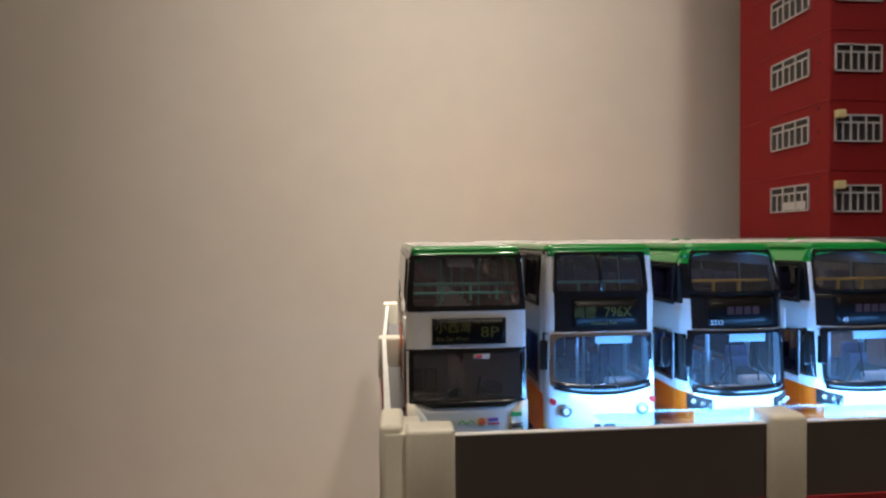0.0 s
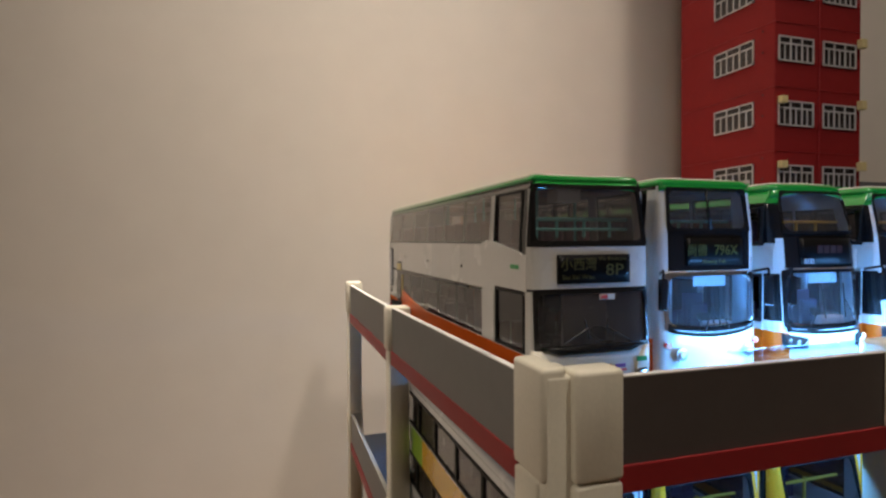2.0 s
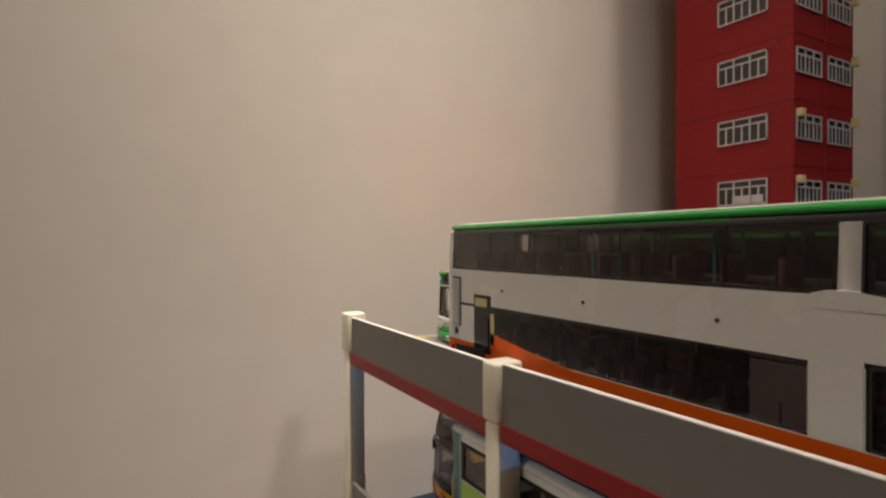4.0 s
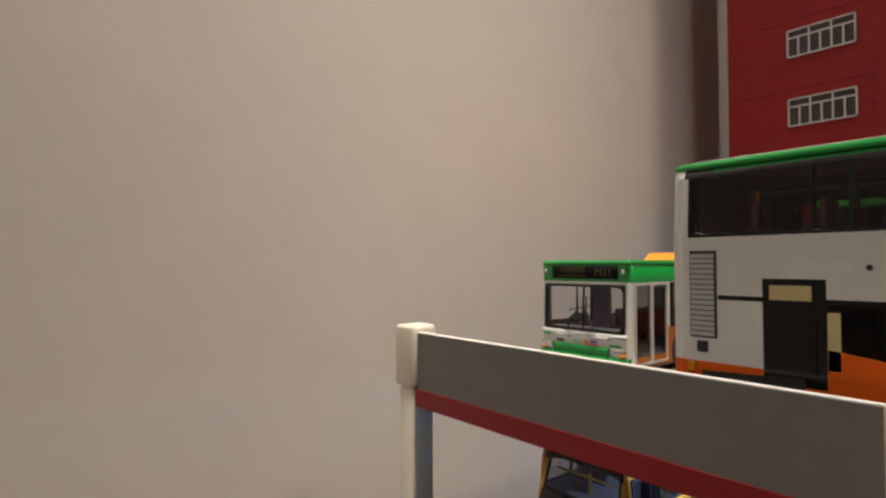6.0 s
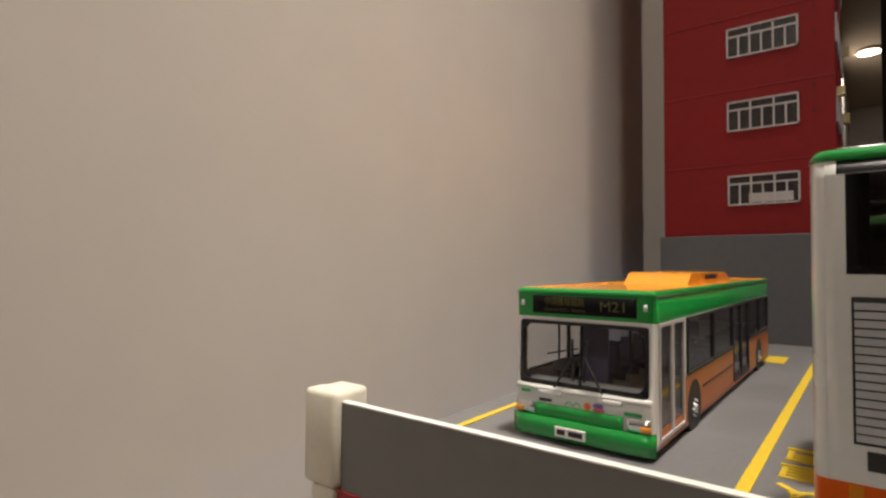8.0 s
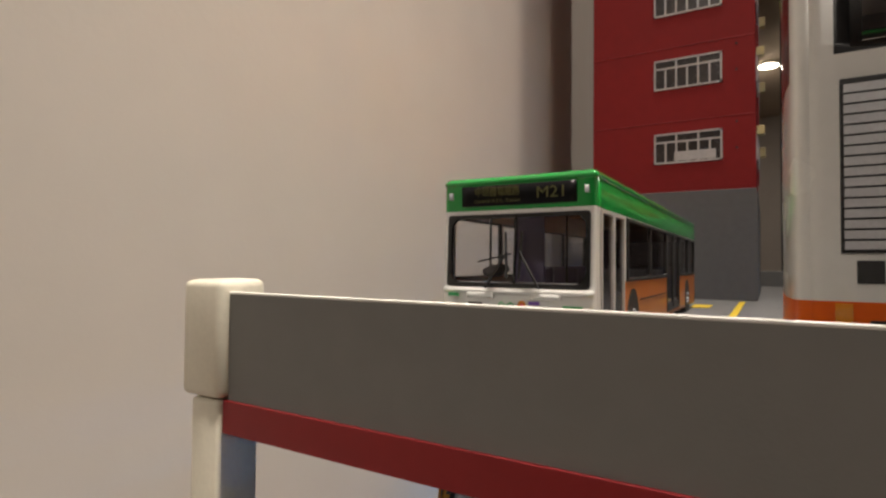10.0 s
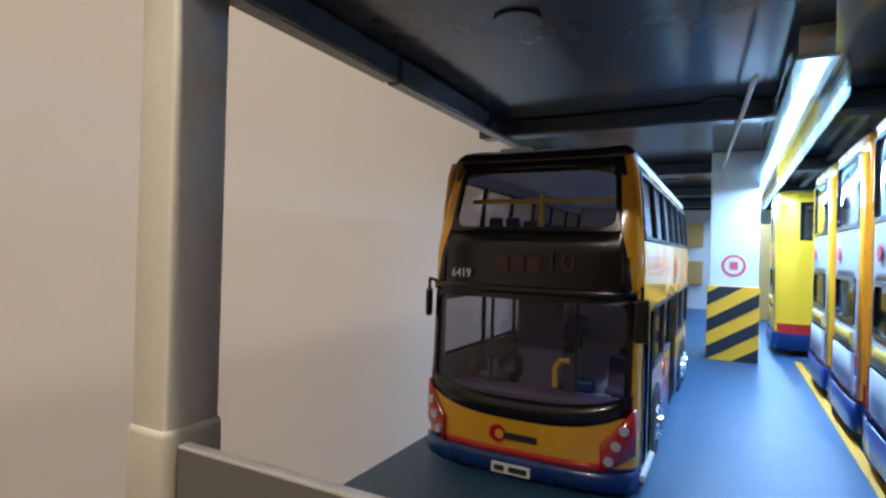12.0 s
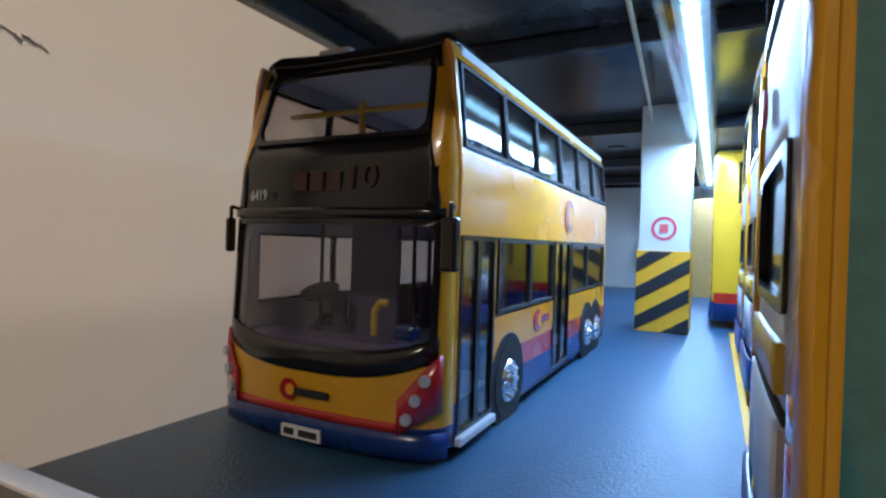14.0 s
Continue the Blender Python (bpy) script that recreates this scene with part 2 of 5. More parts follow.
def disc(centre, axis, r0, r1, depth, sides=24, bm=None):
    bm = bm or bmesh.new()
    q = Vector(axis).to_track_quat("Z", "Y").to_matrix().to_4x4()
    c = bmesh.ops.create_cone(bm, cap_ends=True, segments=sides, radius1=r0, radius2=r1, depth=depth)
    bmesh.ops.transform(bm, matrix=Matrix.Translation(centre) @ q, verts=c["verts"])
    return bm


def prism(poly, axis, a, b, bm=None):
    """Polygon in the two other axes, drawn out along axis from a to b."""
    bm = bm or bmesh.new()

    def place(p, h):
        return {"x": (h, p[0], p[1]), "y": (p[0], h, p[1]), "z": (p[0], p[1], h)}[axis]
    lo = [bm.verts.new(place(p, a)) for p in poly]
    hi = [bm.verts.new(place(p, b)) for p in poly]
    bm.faces.new(lo)
    bm.faces.new(hi[::-1])
    n = len(poly)
    for i in range(n):
        bm.faces.new((lo[i], lo[(i + 1) % n], hi[(i + 1) % n], hi[i]))
    return bm


def lettering(text, size, mat, parent, m, name="lettering", width=None):
    """Raised characters in the built-in font; they stand in the x-z plane and face -y before m."""
    cu = bpy.data.curves.new(name, "FONT")
    cu.body, cu.size, cu.extrude, cu.resolution_u = text, size, 0.00005, 2
    cu.align_x, cu.align_y = "CENTER", "CENTER"
    tmp = new(name, cu)
    me = bpy.data.meshes.new_from_object(tmp.evaluated_get(bpy.context.evaluated_depsgraph_get()))
    bpy.data.objects.remove(tmp)
    bpy.data.curves.remove(cu)
    if width and len(me.vertices):
        xs = [v.co.x for v in me.vertices]
        k = width / max(1e-6, max(xs) - min(xs))
        for v in me.vertices:
            v.co.x *= k
    me.transform(m @ Matrix.Rotation(radians(90), 4, "X"))
    me.materials.append(M[mat])
    ob = new(name, me)
    ob.parent = parent
    return ob


def bars(specs, mat, parent, name="print_bar"):
    """Flat printed bars (x0, x1, z0, z1, y) facing -y, each a part."""
    for x0, x1, z0, z1, y in specs:
        part(name, box(x0, x1, y - 0.0001, y + 0.0001, z0, z1), mat, parent)


# ---------------- the room ----------------
def slab(name, x0, x1, y0, y1, z0, z1, mat, label, cat):
    return tagged(to_object(name, box(x0, x1, y0, y1, z0, z1), mat), label, cat, kind="structure")


slab("wall_north", -5.2, 6.2, 0.45, 0.57, 0, 2.5, "wall", "plain beige painted wall behind the model car park", "wall")
slab("wall_west", -5.32, -5.2, -3.4, 0.57, 0, 2.5, "wall", "plain beige painted side wall", "wall")
slab("wall_south", -5.2, 6.2, -3.52, -3.4, 0, 2.5, "wall", "plain beige painted wall behind the viewer", "wall")
slab("wall_east", 6.2, 6.32, -3.52, 0.57, 0, 2.5, "wall", "plain beige painted far wall", "wall")
slab("floor", -5.32, 6.32, -3.52, 0.57, -0.1, 0, "room_floor", "brown wooden room floor", "floor")
slab("ceiling", -5.32, 6.32, -3.52, 0.57, 2.5, 2.6, "ceiling", "warm white painted ceiling", "ceiling")
door = tagged(to_object("door_1", box(2.55, 2.61, -1.6, 0.265, 0.0, 2.35, 0.006), "dark_door"), "dark brown veneered cupboard door panel", "door", kind="structure")
for k, (lx, ly) in enumerate([(0.03, 0.12), (0.46, -0.50), (-2.2, 0.10), (4.55, 0.30)]):
    d = tagged(to_object("downlight", disc((lx, ly, 2.492), (0, 0, 1), 0.085, 0.085, 0.016, 32), "ivory"), "round recessed ceiling downlight, switched on", "lamp", "ceiling downlights")
    part("lens", disc((lx, ly, 2.482), (0, 0, 1), 0.065, 0.065, 0.006, 32), "downlight", d, "warm glowing lens")

# a small chip in the wall paint
chip = bmesh.new()
for i in range(8):
    a = i * 1.7
    z = 0.9805 - 0.0002 * i + 0.0004 * math.sin(a)
    rod([(0.0385 + 0.0013 * i, 0.4499, z), (0.0400 + 0.0013 * i, 0.4499, z - 0.0005 + 0.0005 * math.sin(a * 2))], 0.00014 + 0.00006 * math.sin(a * 3), 6, bm=chip)
tagged(to_object("wall_scuff", chip, "scuff"), "small grey scuff on the beige wall paint", "scuff", kind="structure")

# ---------------- desk ----------------
desk = tagged(new("desk"), "brown laminate desk against the wall, under the model car park", "desk")
part("desktop", box(-0.45, 1.4, -0.25, 0.44, 0.765, 0.80, 0.003), "desk", desk)
for lx in (-0.38, 1.33):
    for ly in (-0.19, 0.38):
        part("leg", box(lx - 0.03, lx + 0.03, ly - 0.03, ly + 0.03, 0, 0.765, 0.003), "desk", desk)

# ---------------- the car park ----------------
X1, Y0, Y1 = 0.545, 0.126, 0.404
DECK, LOW = 0.995, 0.909
TOP, LTOP = 1.0095, 0.9208
park = tagged(new("model_car_park"), "two-deck model bus car park of grey boards with ivory plastic posts", "model building")


def deck_plate(z, mat, label, back):
    return part("deck_floor", prism([(0.0050, Y0 + 0.0012), (X1 - 0.0012, Y0 + 0.0012), (X1 - 0.0012, back), (0.0014, back), (0.0014, 0.265)], "z", z - 0.004, z), mat, park, label)


deck_plate(DECK, "deck", "grey upper deck floor with yellow bay lines", Y1 - 0.0012)
deck_plate(LOW, "deck_low", "grey lower deck floor with yellow bay lines", 0.3868)
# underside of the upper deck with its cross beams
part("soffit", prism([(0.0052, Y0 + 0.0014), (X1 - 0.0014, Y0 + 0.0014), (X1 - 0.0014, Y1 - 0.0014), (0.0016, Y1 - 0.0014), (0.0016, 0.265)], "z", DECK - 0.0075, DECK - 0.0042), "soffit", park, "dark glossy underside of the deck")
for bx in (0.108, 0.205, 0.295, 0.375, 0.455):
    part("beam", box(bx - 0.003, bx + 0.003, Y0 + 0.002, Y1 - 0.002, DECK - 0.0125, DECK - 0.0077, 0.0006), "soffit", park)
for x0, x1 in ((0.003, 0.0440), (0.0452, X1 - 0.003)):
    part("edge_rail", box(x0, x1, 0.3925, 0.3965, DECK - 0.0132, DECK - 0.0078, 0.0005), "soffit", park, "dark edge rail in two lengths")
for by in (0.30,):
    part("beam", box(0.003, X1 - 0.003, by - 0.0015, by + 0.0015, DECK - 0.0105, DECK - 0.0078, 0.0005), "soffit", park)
for dx, dy in ((0.038, 0.365), (0.105, 0.335), (0.26, 0.36)):
    part("clip_ring", disc((dx, dy, DECK - 0.0079), (0, 0, 1), 0.0042, 0.0042, 0.0003, 28), "soffit", park)


def parapet(axis, a, b, at, top, outward, board="parapet"):
    """A grey board with a white cut edge on top and a red tape along its foot."""
    def bx(lo, hi, o0, o1, z0, z1, bev=0.0):
        o = sorted((at + outward * o0, at + outward * o1))
        return box(lo, hi, *o, z0, z1, bev) if axis == "x" else box(*o, lo, hi, z0, z1, bev)
    p = part("parapet", bx(a, b, -0.0017, 0.0, top - 0.0195, top - 0.0004), board, park)
    part("board_edge", bx(a, b, -0.0018, 0.0001, top - 0.0004, top, 0.0001), "board_edge", p, "white cut edge of the board")
    part("red_band", bx(a - 0.0007, b + 0.0007, -0.0010, 0.0006, top - 0.0253, top - 0.0194, 0.0001), "red_tape", p, "dark red band")
    return p


for top in (TOP, LTOP):
    # the near end of this board leans in towards the corner clips
    board = parapet("y", Y0 + 0.0135, 0.2625, 0.0, top - 0.0004, -1)
    board.matrix_basis = pose(0, 0.2625, 0, 0, 0, 1.5) @ pose(0, -0.2625, 0)
    parapet("y", 0.2715, 0.3985, 0.0, top - 0.001, -1)
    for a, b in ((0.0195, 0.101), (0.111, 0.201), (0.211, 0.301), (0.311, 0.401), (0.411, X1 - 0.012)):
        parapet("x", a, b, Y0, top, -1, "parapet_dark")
    parapet("y", Y0 + 0.0135, Y1 - 0.0045, X1, top, 1)


def post(cx0, cx1, cy0, cy1, name="post", up=0.0024):
    """An ivory printed post in two storeys, each with its capping clip."""
    p = part(name, box(cx0 + 0.0008, cx1 - 0.0008, cy0 + 0.0008, cy1 - 0.0008, 0.8, TOP - 0.0205, 0.0008), "ivory", park)
    part("cap", box(cx0, cx1, cy0, cy1, TOP - 0.0202, TOP + up, 0.0014, 3), "ivory", p)
    part("collar", box(cx0 + 0.0003, cx1 - 0.0003, cy0 + 0.0003, cy1 - 0.0003, LTOP - 0.0202, LTOP + 0.0012, 0.0012, 3), "ivory", p)
    return p


post(-0.0022, 0.0088, 0.2625, 0.2715, up=-0.0002)
post(-0.0022, 0.0084, 0.3985, 0.4080, up=0.0012)
part("cap_wing", box(-0.0020, 0.0040, 0.4030, 0.4094, TOP - 0.0202, TOP + 0.0010, 0.0012, 3), "ivory", park)
for x in (0.101, 0.201, 0.301, 0.401):
    post(x, x + 0.010, Y0 - 0.0022, Y0 + 0.0072)
post(X1 - 0.012, X1 + 0.0024, Y0 - 0.0022, Y0 + 0.0135)
post(X1 - 0.008, X1 + 0.0024, Y1 - 0.0045, Y1 + 0.004)
# the front corner is a cluster of three clips round a slot
cor = part("corner_post", box(0.0030, 0.0125, Y0 - 0.0006, Y0 + 0.0125, 0.8, TOP + 0.0012, 0.0008, 3), "ivory", park)
part("cap", box(0.0021, 0.0080, Y0 - 0.0004, Y0 + 0.0142, TOP - 0.0212, TOP + 0.0030, 0.0012, 3), "ivory", cor)
part("cap", box(0.0086, 0.0203, Y0 - 0.0029, Y0 + 0.0046, TOP - 0.0212, TOP + 0.0024, 0.0012, 3), "ivory", cor)
part("cap", box(0.0086, 0.0201, Y0 - 0.0028, Y0 + 0.0040, TOP - 0.060, TOP - 0.0215, 0.0010, 3), "ivory", cor)
part("cap", box(0.0023, 0.0076, Y0 + 0.0024, Y0 + 0.0140, TOP - 0.060, TOP - 0.0215, 0.0010, 3), "ivory", cor)

# painted bay lines
def line(x0, x1, y0, y1, z):
    part("bay_line", box(x0, x1, y0, y1, z - 0.0004, z + 0.00025), "yellow_line" if z == DECK else "sleeve_yellow", park)


line(0.006, 0.262, 0.3250, 0.3276, DECK)
line(0.030, 0.262, 0.3935, 0.3955, DECK)
line(0.205, 0.226, 0.3375, 0.3455, DECK)
for lx in (0.0455, 0.086, 0.1275, 0.168):
    line(lx - 0.001, lx + 0.001, 0.14, 0.3080, DECK)
line(0.012, 0.194, 0.3072, 0.3093, LOW)
for lx in (0.0460, 0.0865, 0.1275, 0.168):
    line(lx - 0.001, lx + 0.001, 0.14, 0.3072, LOW)
line(0.217, 0.288, 0.3072, 0.3093, LOW)
line(0.217, 0.2195, 0.295, 0.3072, LOW)
# worn painted road characters beside the single-decker, too rubbed to read: a forked stroke, then two boxed glyphs
def road_mark(poly, k):
    part("road_marking", prism(poly, "z", DECK - 0.0004, DECK + 0.00022 + k * 0.00002), "yellow_line", park)


def road_box(x0, x1, y0, y1, k):
    road_mark([(x0, y0), (x1, y0), (x1, y1), (x0, y1)], k)


road_mark([(0.0370, 0.3172), (0.0430, 0.3172), (0.0430, 0.3186), (0.0370, 0.3186)], 0)
road_mark([(0.0424, 0.3172), (0.0468, 0.3216), (0.0479, 0.3208), (0.0436, 0.3164)], 1)
road_mark([(0.0424, 0.3186), (0.0452, 0.3140), (0.0464, 0.3146), (0.0436, 0.3194)], 2)
for k, (gx, n) in enumerate(((0.0515, 3), (0.0640, 2))):
    road_box(gx, gx + 0.0012, 0.3138, 0.3218, 3 + k * 8)
    road_box(gx + 0.0082, gx + 0.0094, 0.3128, 0.3222, 4 + k * 8)
    road_box(gx + 0.0011, gx + 0.0070, 0.3206, 0.3217, 5 + k * 8)
    road_box(gx + 0.0011, gx + 0.0070, 0.3139, 0.3149, 6 + k * 8)
    for i in range(n):
        road_box(gx + 0.0020 + i * 0.0019, gx + 0.0030 + i * 0.0019, 0.3150, 0.3205, 7 + i + k * 8)

# ---------------- light strips ----------------
def light_strip(x0, x1, y0, y1, z0, z1, label, n):
    s = tagged(new("light_strip"), label, "light strip", "light strips")
    w = 0.0005
    part("channel", box(x0, x1, y0, y0 + w, z0, z1, 0.0001), "acrylic", s)
    part("channel", box(x0, x1, y1 - w, y1, z0, z1, 0.0001), "acrylic", s)
    part("channel", box(x0, x1, y0 + w, y1 - w, z0, z0 + w, 0.0001), "acrylic", s)
    part("circuit_board", box(x0 + 0.001, x1 - 0.001, y0 + 0.0012, y1 - 0.0012, z1 - 0.0009, z1 - 0.0003), "pillar_white", s)
    for i in range(n):
        c = x0 + (i + 0.5) * (x1 - x0) / n
        part("led", box(c - 0.0017, c + 0.0017, (y0 + y1) / 2 - 0.0014, (y0 + y1) / 2 + 0.0014, z1 - 0.0019, z1 - 0.0009, 0.0002, 1), "led", s, "glowing cold white diode")
    return s


light_strip(0.0587, 0.380, 0.3153, 0.3239, 0.9745, 0.9825, "clear plastic light strip with cold white diodes under the deck", 50)
part("hanger", box(0.0600, 0.0645, 0.3172, 0.3220, 0.9826, DECK - 0.0076), "ivory", park)
part("hanger", box(0.34, 0.345, 0.3172, 0.322, 0.9826, DECK - 0.0076), "ivory", park)
strip = tagged(new("light_strip"), "clear plastic light strip with cold white diodes behind the front parapet", "light strip", "light strips")
part("channel", box(0.058, 0.178, 0.1285, 0.1345, 1.0105, 1.0110, 0.0001), "acrylic", strip)
part("channel", box(0.058, 0.178, 0.1285, 0.1290, DECK, 1.0103, 0.0001), "acrylic", strip)
for i in range(16):
    c = 0.062 + i * 0.0075
    part("led", box(c - 0.0020, c + 0.0020, 0.1299, 0.1325, 1.0058, 1.0068, 0.0002, 1), "led", strip, "glowing cold white diode")
part("circuit_board", box(0.059, 0.177, 0.1296, 0.1328, DECK, 1.0057), "pillar_white", strip)

# ---------------- lower deck pillar ----------------
pil = tagged(new("pillar"), "white square pillar with black and yellow hazard stripes round its foot", "pillar")
PX, PY0, PY1 = 0.1804, 0.3222, 0.3386
part("shaft", box(PX, PX + 0.0164, PY0, PY1, LOW, DECK - 0.0076, 0.0003, 1), "pillar_white", pil)
part("hazard_sleeve", box(PX - 0.0005, PX + 0.0169, PY0 - 0.0005, PY1 + 0.0005, LOW, LOW + 0.0280, 0.0002, 1), "sleeve_yellow", pil, "yellow sleeve")
yl, yr, zl, zr = PY0 - 0.0004, PY1 + 0.0004, LOW + 0.0002, LOW + 0.0278


def clip_band(c0, c1):
    """Rising band between two diagonals of the sleeve's face, cut to the face."""
    pts = []
    w, h = yr - yl, zr - zl

    def cut(c):
        return [(u, u * 0.62 + c) for u in (0.0, w)]
    (a0, b0), (a1, b1) = cut(c0)
    (e0, f0), (e1, f1) = cut(c1)
    poly = [(a0, b0), (a1, b1), (e1, f1), (e0, f0)]
    for lim, sign in ((0.0, 1), (h, -1)):
        outp = []
        for i, p in enumerate(poly):
            q = poly[(i + 1) % len(poly)]
            ip, iq = (p[1] - lim) * sign >= 0, (q[1] - lim) * sign >= 0
            if ip:
                outp.append(p)
            if ip != iq:
                t = (lim - p[1]) / (q[1] - p[1])
                outp.append((p[0] + t * (q[0] - p[0]), lim))
        poly = outp
        if len(poly) < 3:
            return None
    return [(yr - u, zl + v) for u, v in poly]


for i in range(-2, 5):
    poly = clip_band(i * 0.0101, i * 0.0101 + 0.0048)
    if poly:
        part("hazard_stripe", prism(poly, "x", PX - 0.0008, PX - 0.00045), "hazard_black", pil, "black stripe")
ring = bmesh.new()
rv = []
for i in range(33):
    a = i * math.tau / 32
    rv.append([ring.verts.new((PX - h, 0.3304 + r * math.cos(a), LOW + 0.0357 + r * math.sin(a))) for r, h in ((0.0041, 0.0003), (0.0031, 0.0003))])
for i in range(32):
    ring.faces.new((rv[i][0], rv[i + 1][0], rv[i + 1][1], rv[i][1]))
part("round_sign", ring, "ink_pink", pil, "red ring sign")
part("sign_glyph", box(PX - 0.0004, PX - 0.0002, 0.3290, 0.3318, LOW + 0.0342, LOW + 0.0372), "ink_pink", pil)

# ---------------- far end of the lower deck ----------------
endwall = tagged(new("end_board"), "pale board with tan boxes closing the lower deck", "board")
part("board", box(0.396, 0.399, 0.20, Y1 - 0.004, LOW, DECK - 0.013), "pillar_white", endwall)
for y0, z0 in ((0.349, 0.955), (0.349, 0.927)):
    part("tan_box", box(0.389, 0.3958, y0, y0 + 0.0146, z0, z0 + 0.0172, 0.0005), "wood", endwall)
tagged(to_object("tan_panel", box(0.344, 0.348, 0.2993, 0.333, LOW + 0.0001, DECK - 0.026, 0.0004), "wood"), "tan wooden board standing on the lower deck", "board")

# a thin power cable clipped under the deck
part("cable", rod([(0.065, 0.3285, 0.9812), (0.12, 0.3315, 0.9812), (0.1800, 0.3350, 0.9812)], 0.0005), "cable", park)

# ---------------- red tower block ----------------
TX0, TX1, TY0, TY1, TZ0, TZ1 = 0.284, 0.366, 0.320, 0.411, 1.057, 1.42
tower = tagged(new("tower_block"), "dark red card tower block with white-framed windows on a grey base", "model building")
part("wall", box(TX0, TX1, TY0, TY1, TZ0, TZ1, 0.0003, 1), "tower_red", tower)
part("base", box(0.276, 0.425, 0.3195, 0.4115, DECK, TZ0 - 0.0001, 0.0003, 1), "plinth", tower, "dark grey base storey")
part("annexe", box(TX1 + 0.0004, 0.425, 0.335, 0.4115, TZ0, 1.083, 0.0003, 1), "plinth", tower, "dark grey side annexe")
for k in range(8):
    z = 1.0945 + 0.0449 * k + 0.0055
    part("floor_joint", box(TX0 - 0.00025, TX1, TY0 - 0.00025, TY1, z, z + 0.0004), "red_tape", tower)


def tower_window(parent, w, h, m, sill):
    """Three-bay window: white frame, transoms, dark panes; x across, z up, facing -y."""
    g = part("window", box(-w / 2, w / 2, -0.0002, 0.0002, -h, 0), "win_dark", parent)
    g.matrix_basis = m
    t = 0.0010
    fr = bmesh.new()
    for z0, z1 in ((-t, 0.0), (-h, -h + t)):
        box(-w / 2 - t / 2, w / 2 + t / 2, -0.0010, 0.0001, z0, z1, bm=fr)
    for x in (-w / 2, -w / 6, w / 6, w / 2):
        box(x - t / 2, x + t / 2, -0.0010, 0.0001, -h, 0, bm=fr)
    part("window_frame", fr, "win_white", g, "white window frame")
    br = bmesh.new()
    for i in range(3):
        c = (i - 1) * w / 3
        box(c - 0.0005, c + 0.0005, -0.0007, 0.0001, -h + t, -h * 0.3, bm=br)
        box(c - w / 6 + t / 2, c + w / 6 - t / 2, -0.0007, 0.0001, -h * 0.32, -h * 0.26, bm=br)
    part("glazing_bar", br, "win_white", g)
    if sill:
        part("curtain", box(-w * 0.2, w * 0.42, -0.0005, -0.0002, -h * 0.92, -h * 0.62), "win_white", g, "pale curtain behind the lower panes")
    return g


for k in range(7):
    zt = 1.0942 + 0.0449 * k
    tower_window(tower, 0.0360, 0.0182, pose(TX0, 0.3553, zt - 0.0010, 0, 0, -90), k == 0)
    for cx, w in ((0.3031, 0.0315), (0.3445, 0.0315)):
        tower_window(tower, w, 0.0176, pose(cx, TY0, zt - 0.0035, 0, 0, 0), False)
        if k in (0, 1) and cx < 0.32:
            part("cooling_unit", box(cx - w / 2 - 0.001, cx - w / 2 + 0.0045, TY0 - 0.0042, TY0 - 0.0002, zt - 0.0062, zt - 0.0012, 0.0003, 1), "ac_cream", tower, "cream window cooling unit")
    part("cooling_unit", box(TX1 - 0.004, TX1 + 0.0012, TY0 - 0.0044, TY0 - 0.0002, zt - 0.006, zt + 0.0005, 0.0003, 1), "ac_cream", tower, "cream window cooling unit")
    part("drain_pipe", rod([(0.3245, TY0 - 0.0006, zt - 0.03), (0.3245, TY0 - 0.0006, zt + 0.0145)], 0.0004, 6), "red_tape", tower)
    for dy in (0.3295,):
        for dz in (0.002, -0.013):
            part("vent_cap", disc((TX0 - 0.0003, dy, zt + dz), (1, 0, 0), 0.0006, 0.0006, 0.0006, 10), "chassis", tower)

# off-white pole behind the far end of the car park
pole = tagged(new("stand_pole"), "off-white round pole on a base, standing on the desk", "pole")
part("base", disc((0.70, 0.285, 0.806), (0, 0, 1), 0.05, 0.045, 0.012, 32), "cable", pole)
part("rod", rod([(0.70, 0.285, 0.81), (0.70, 0.245, 1.25), (0.70, 0.228, 1.45), (0.70, 0.205, 1.75)], 0.0065, 14), "cable", pole)


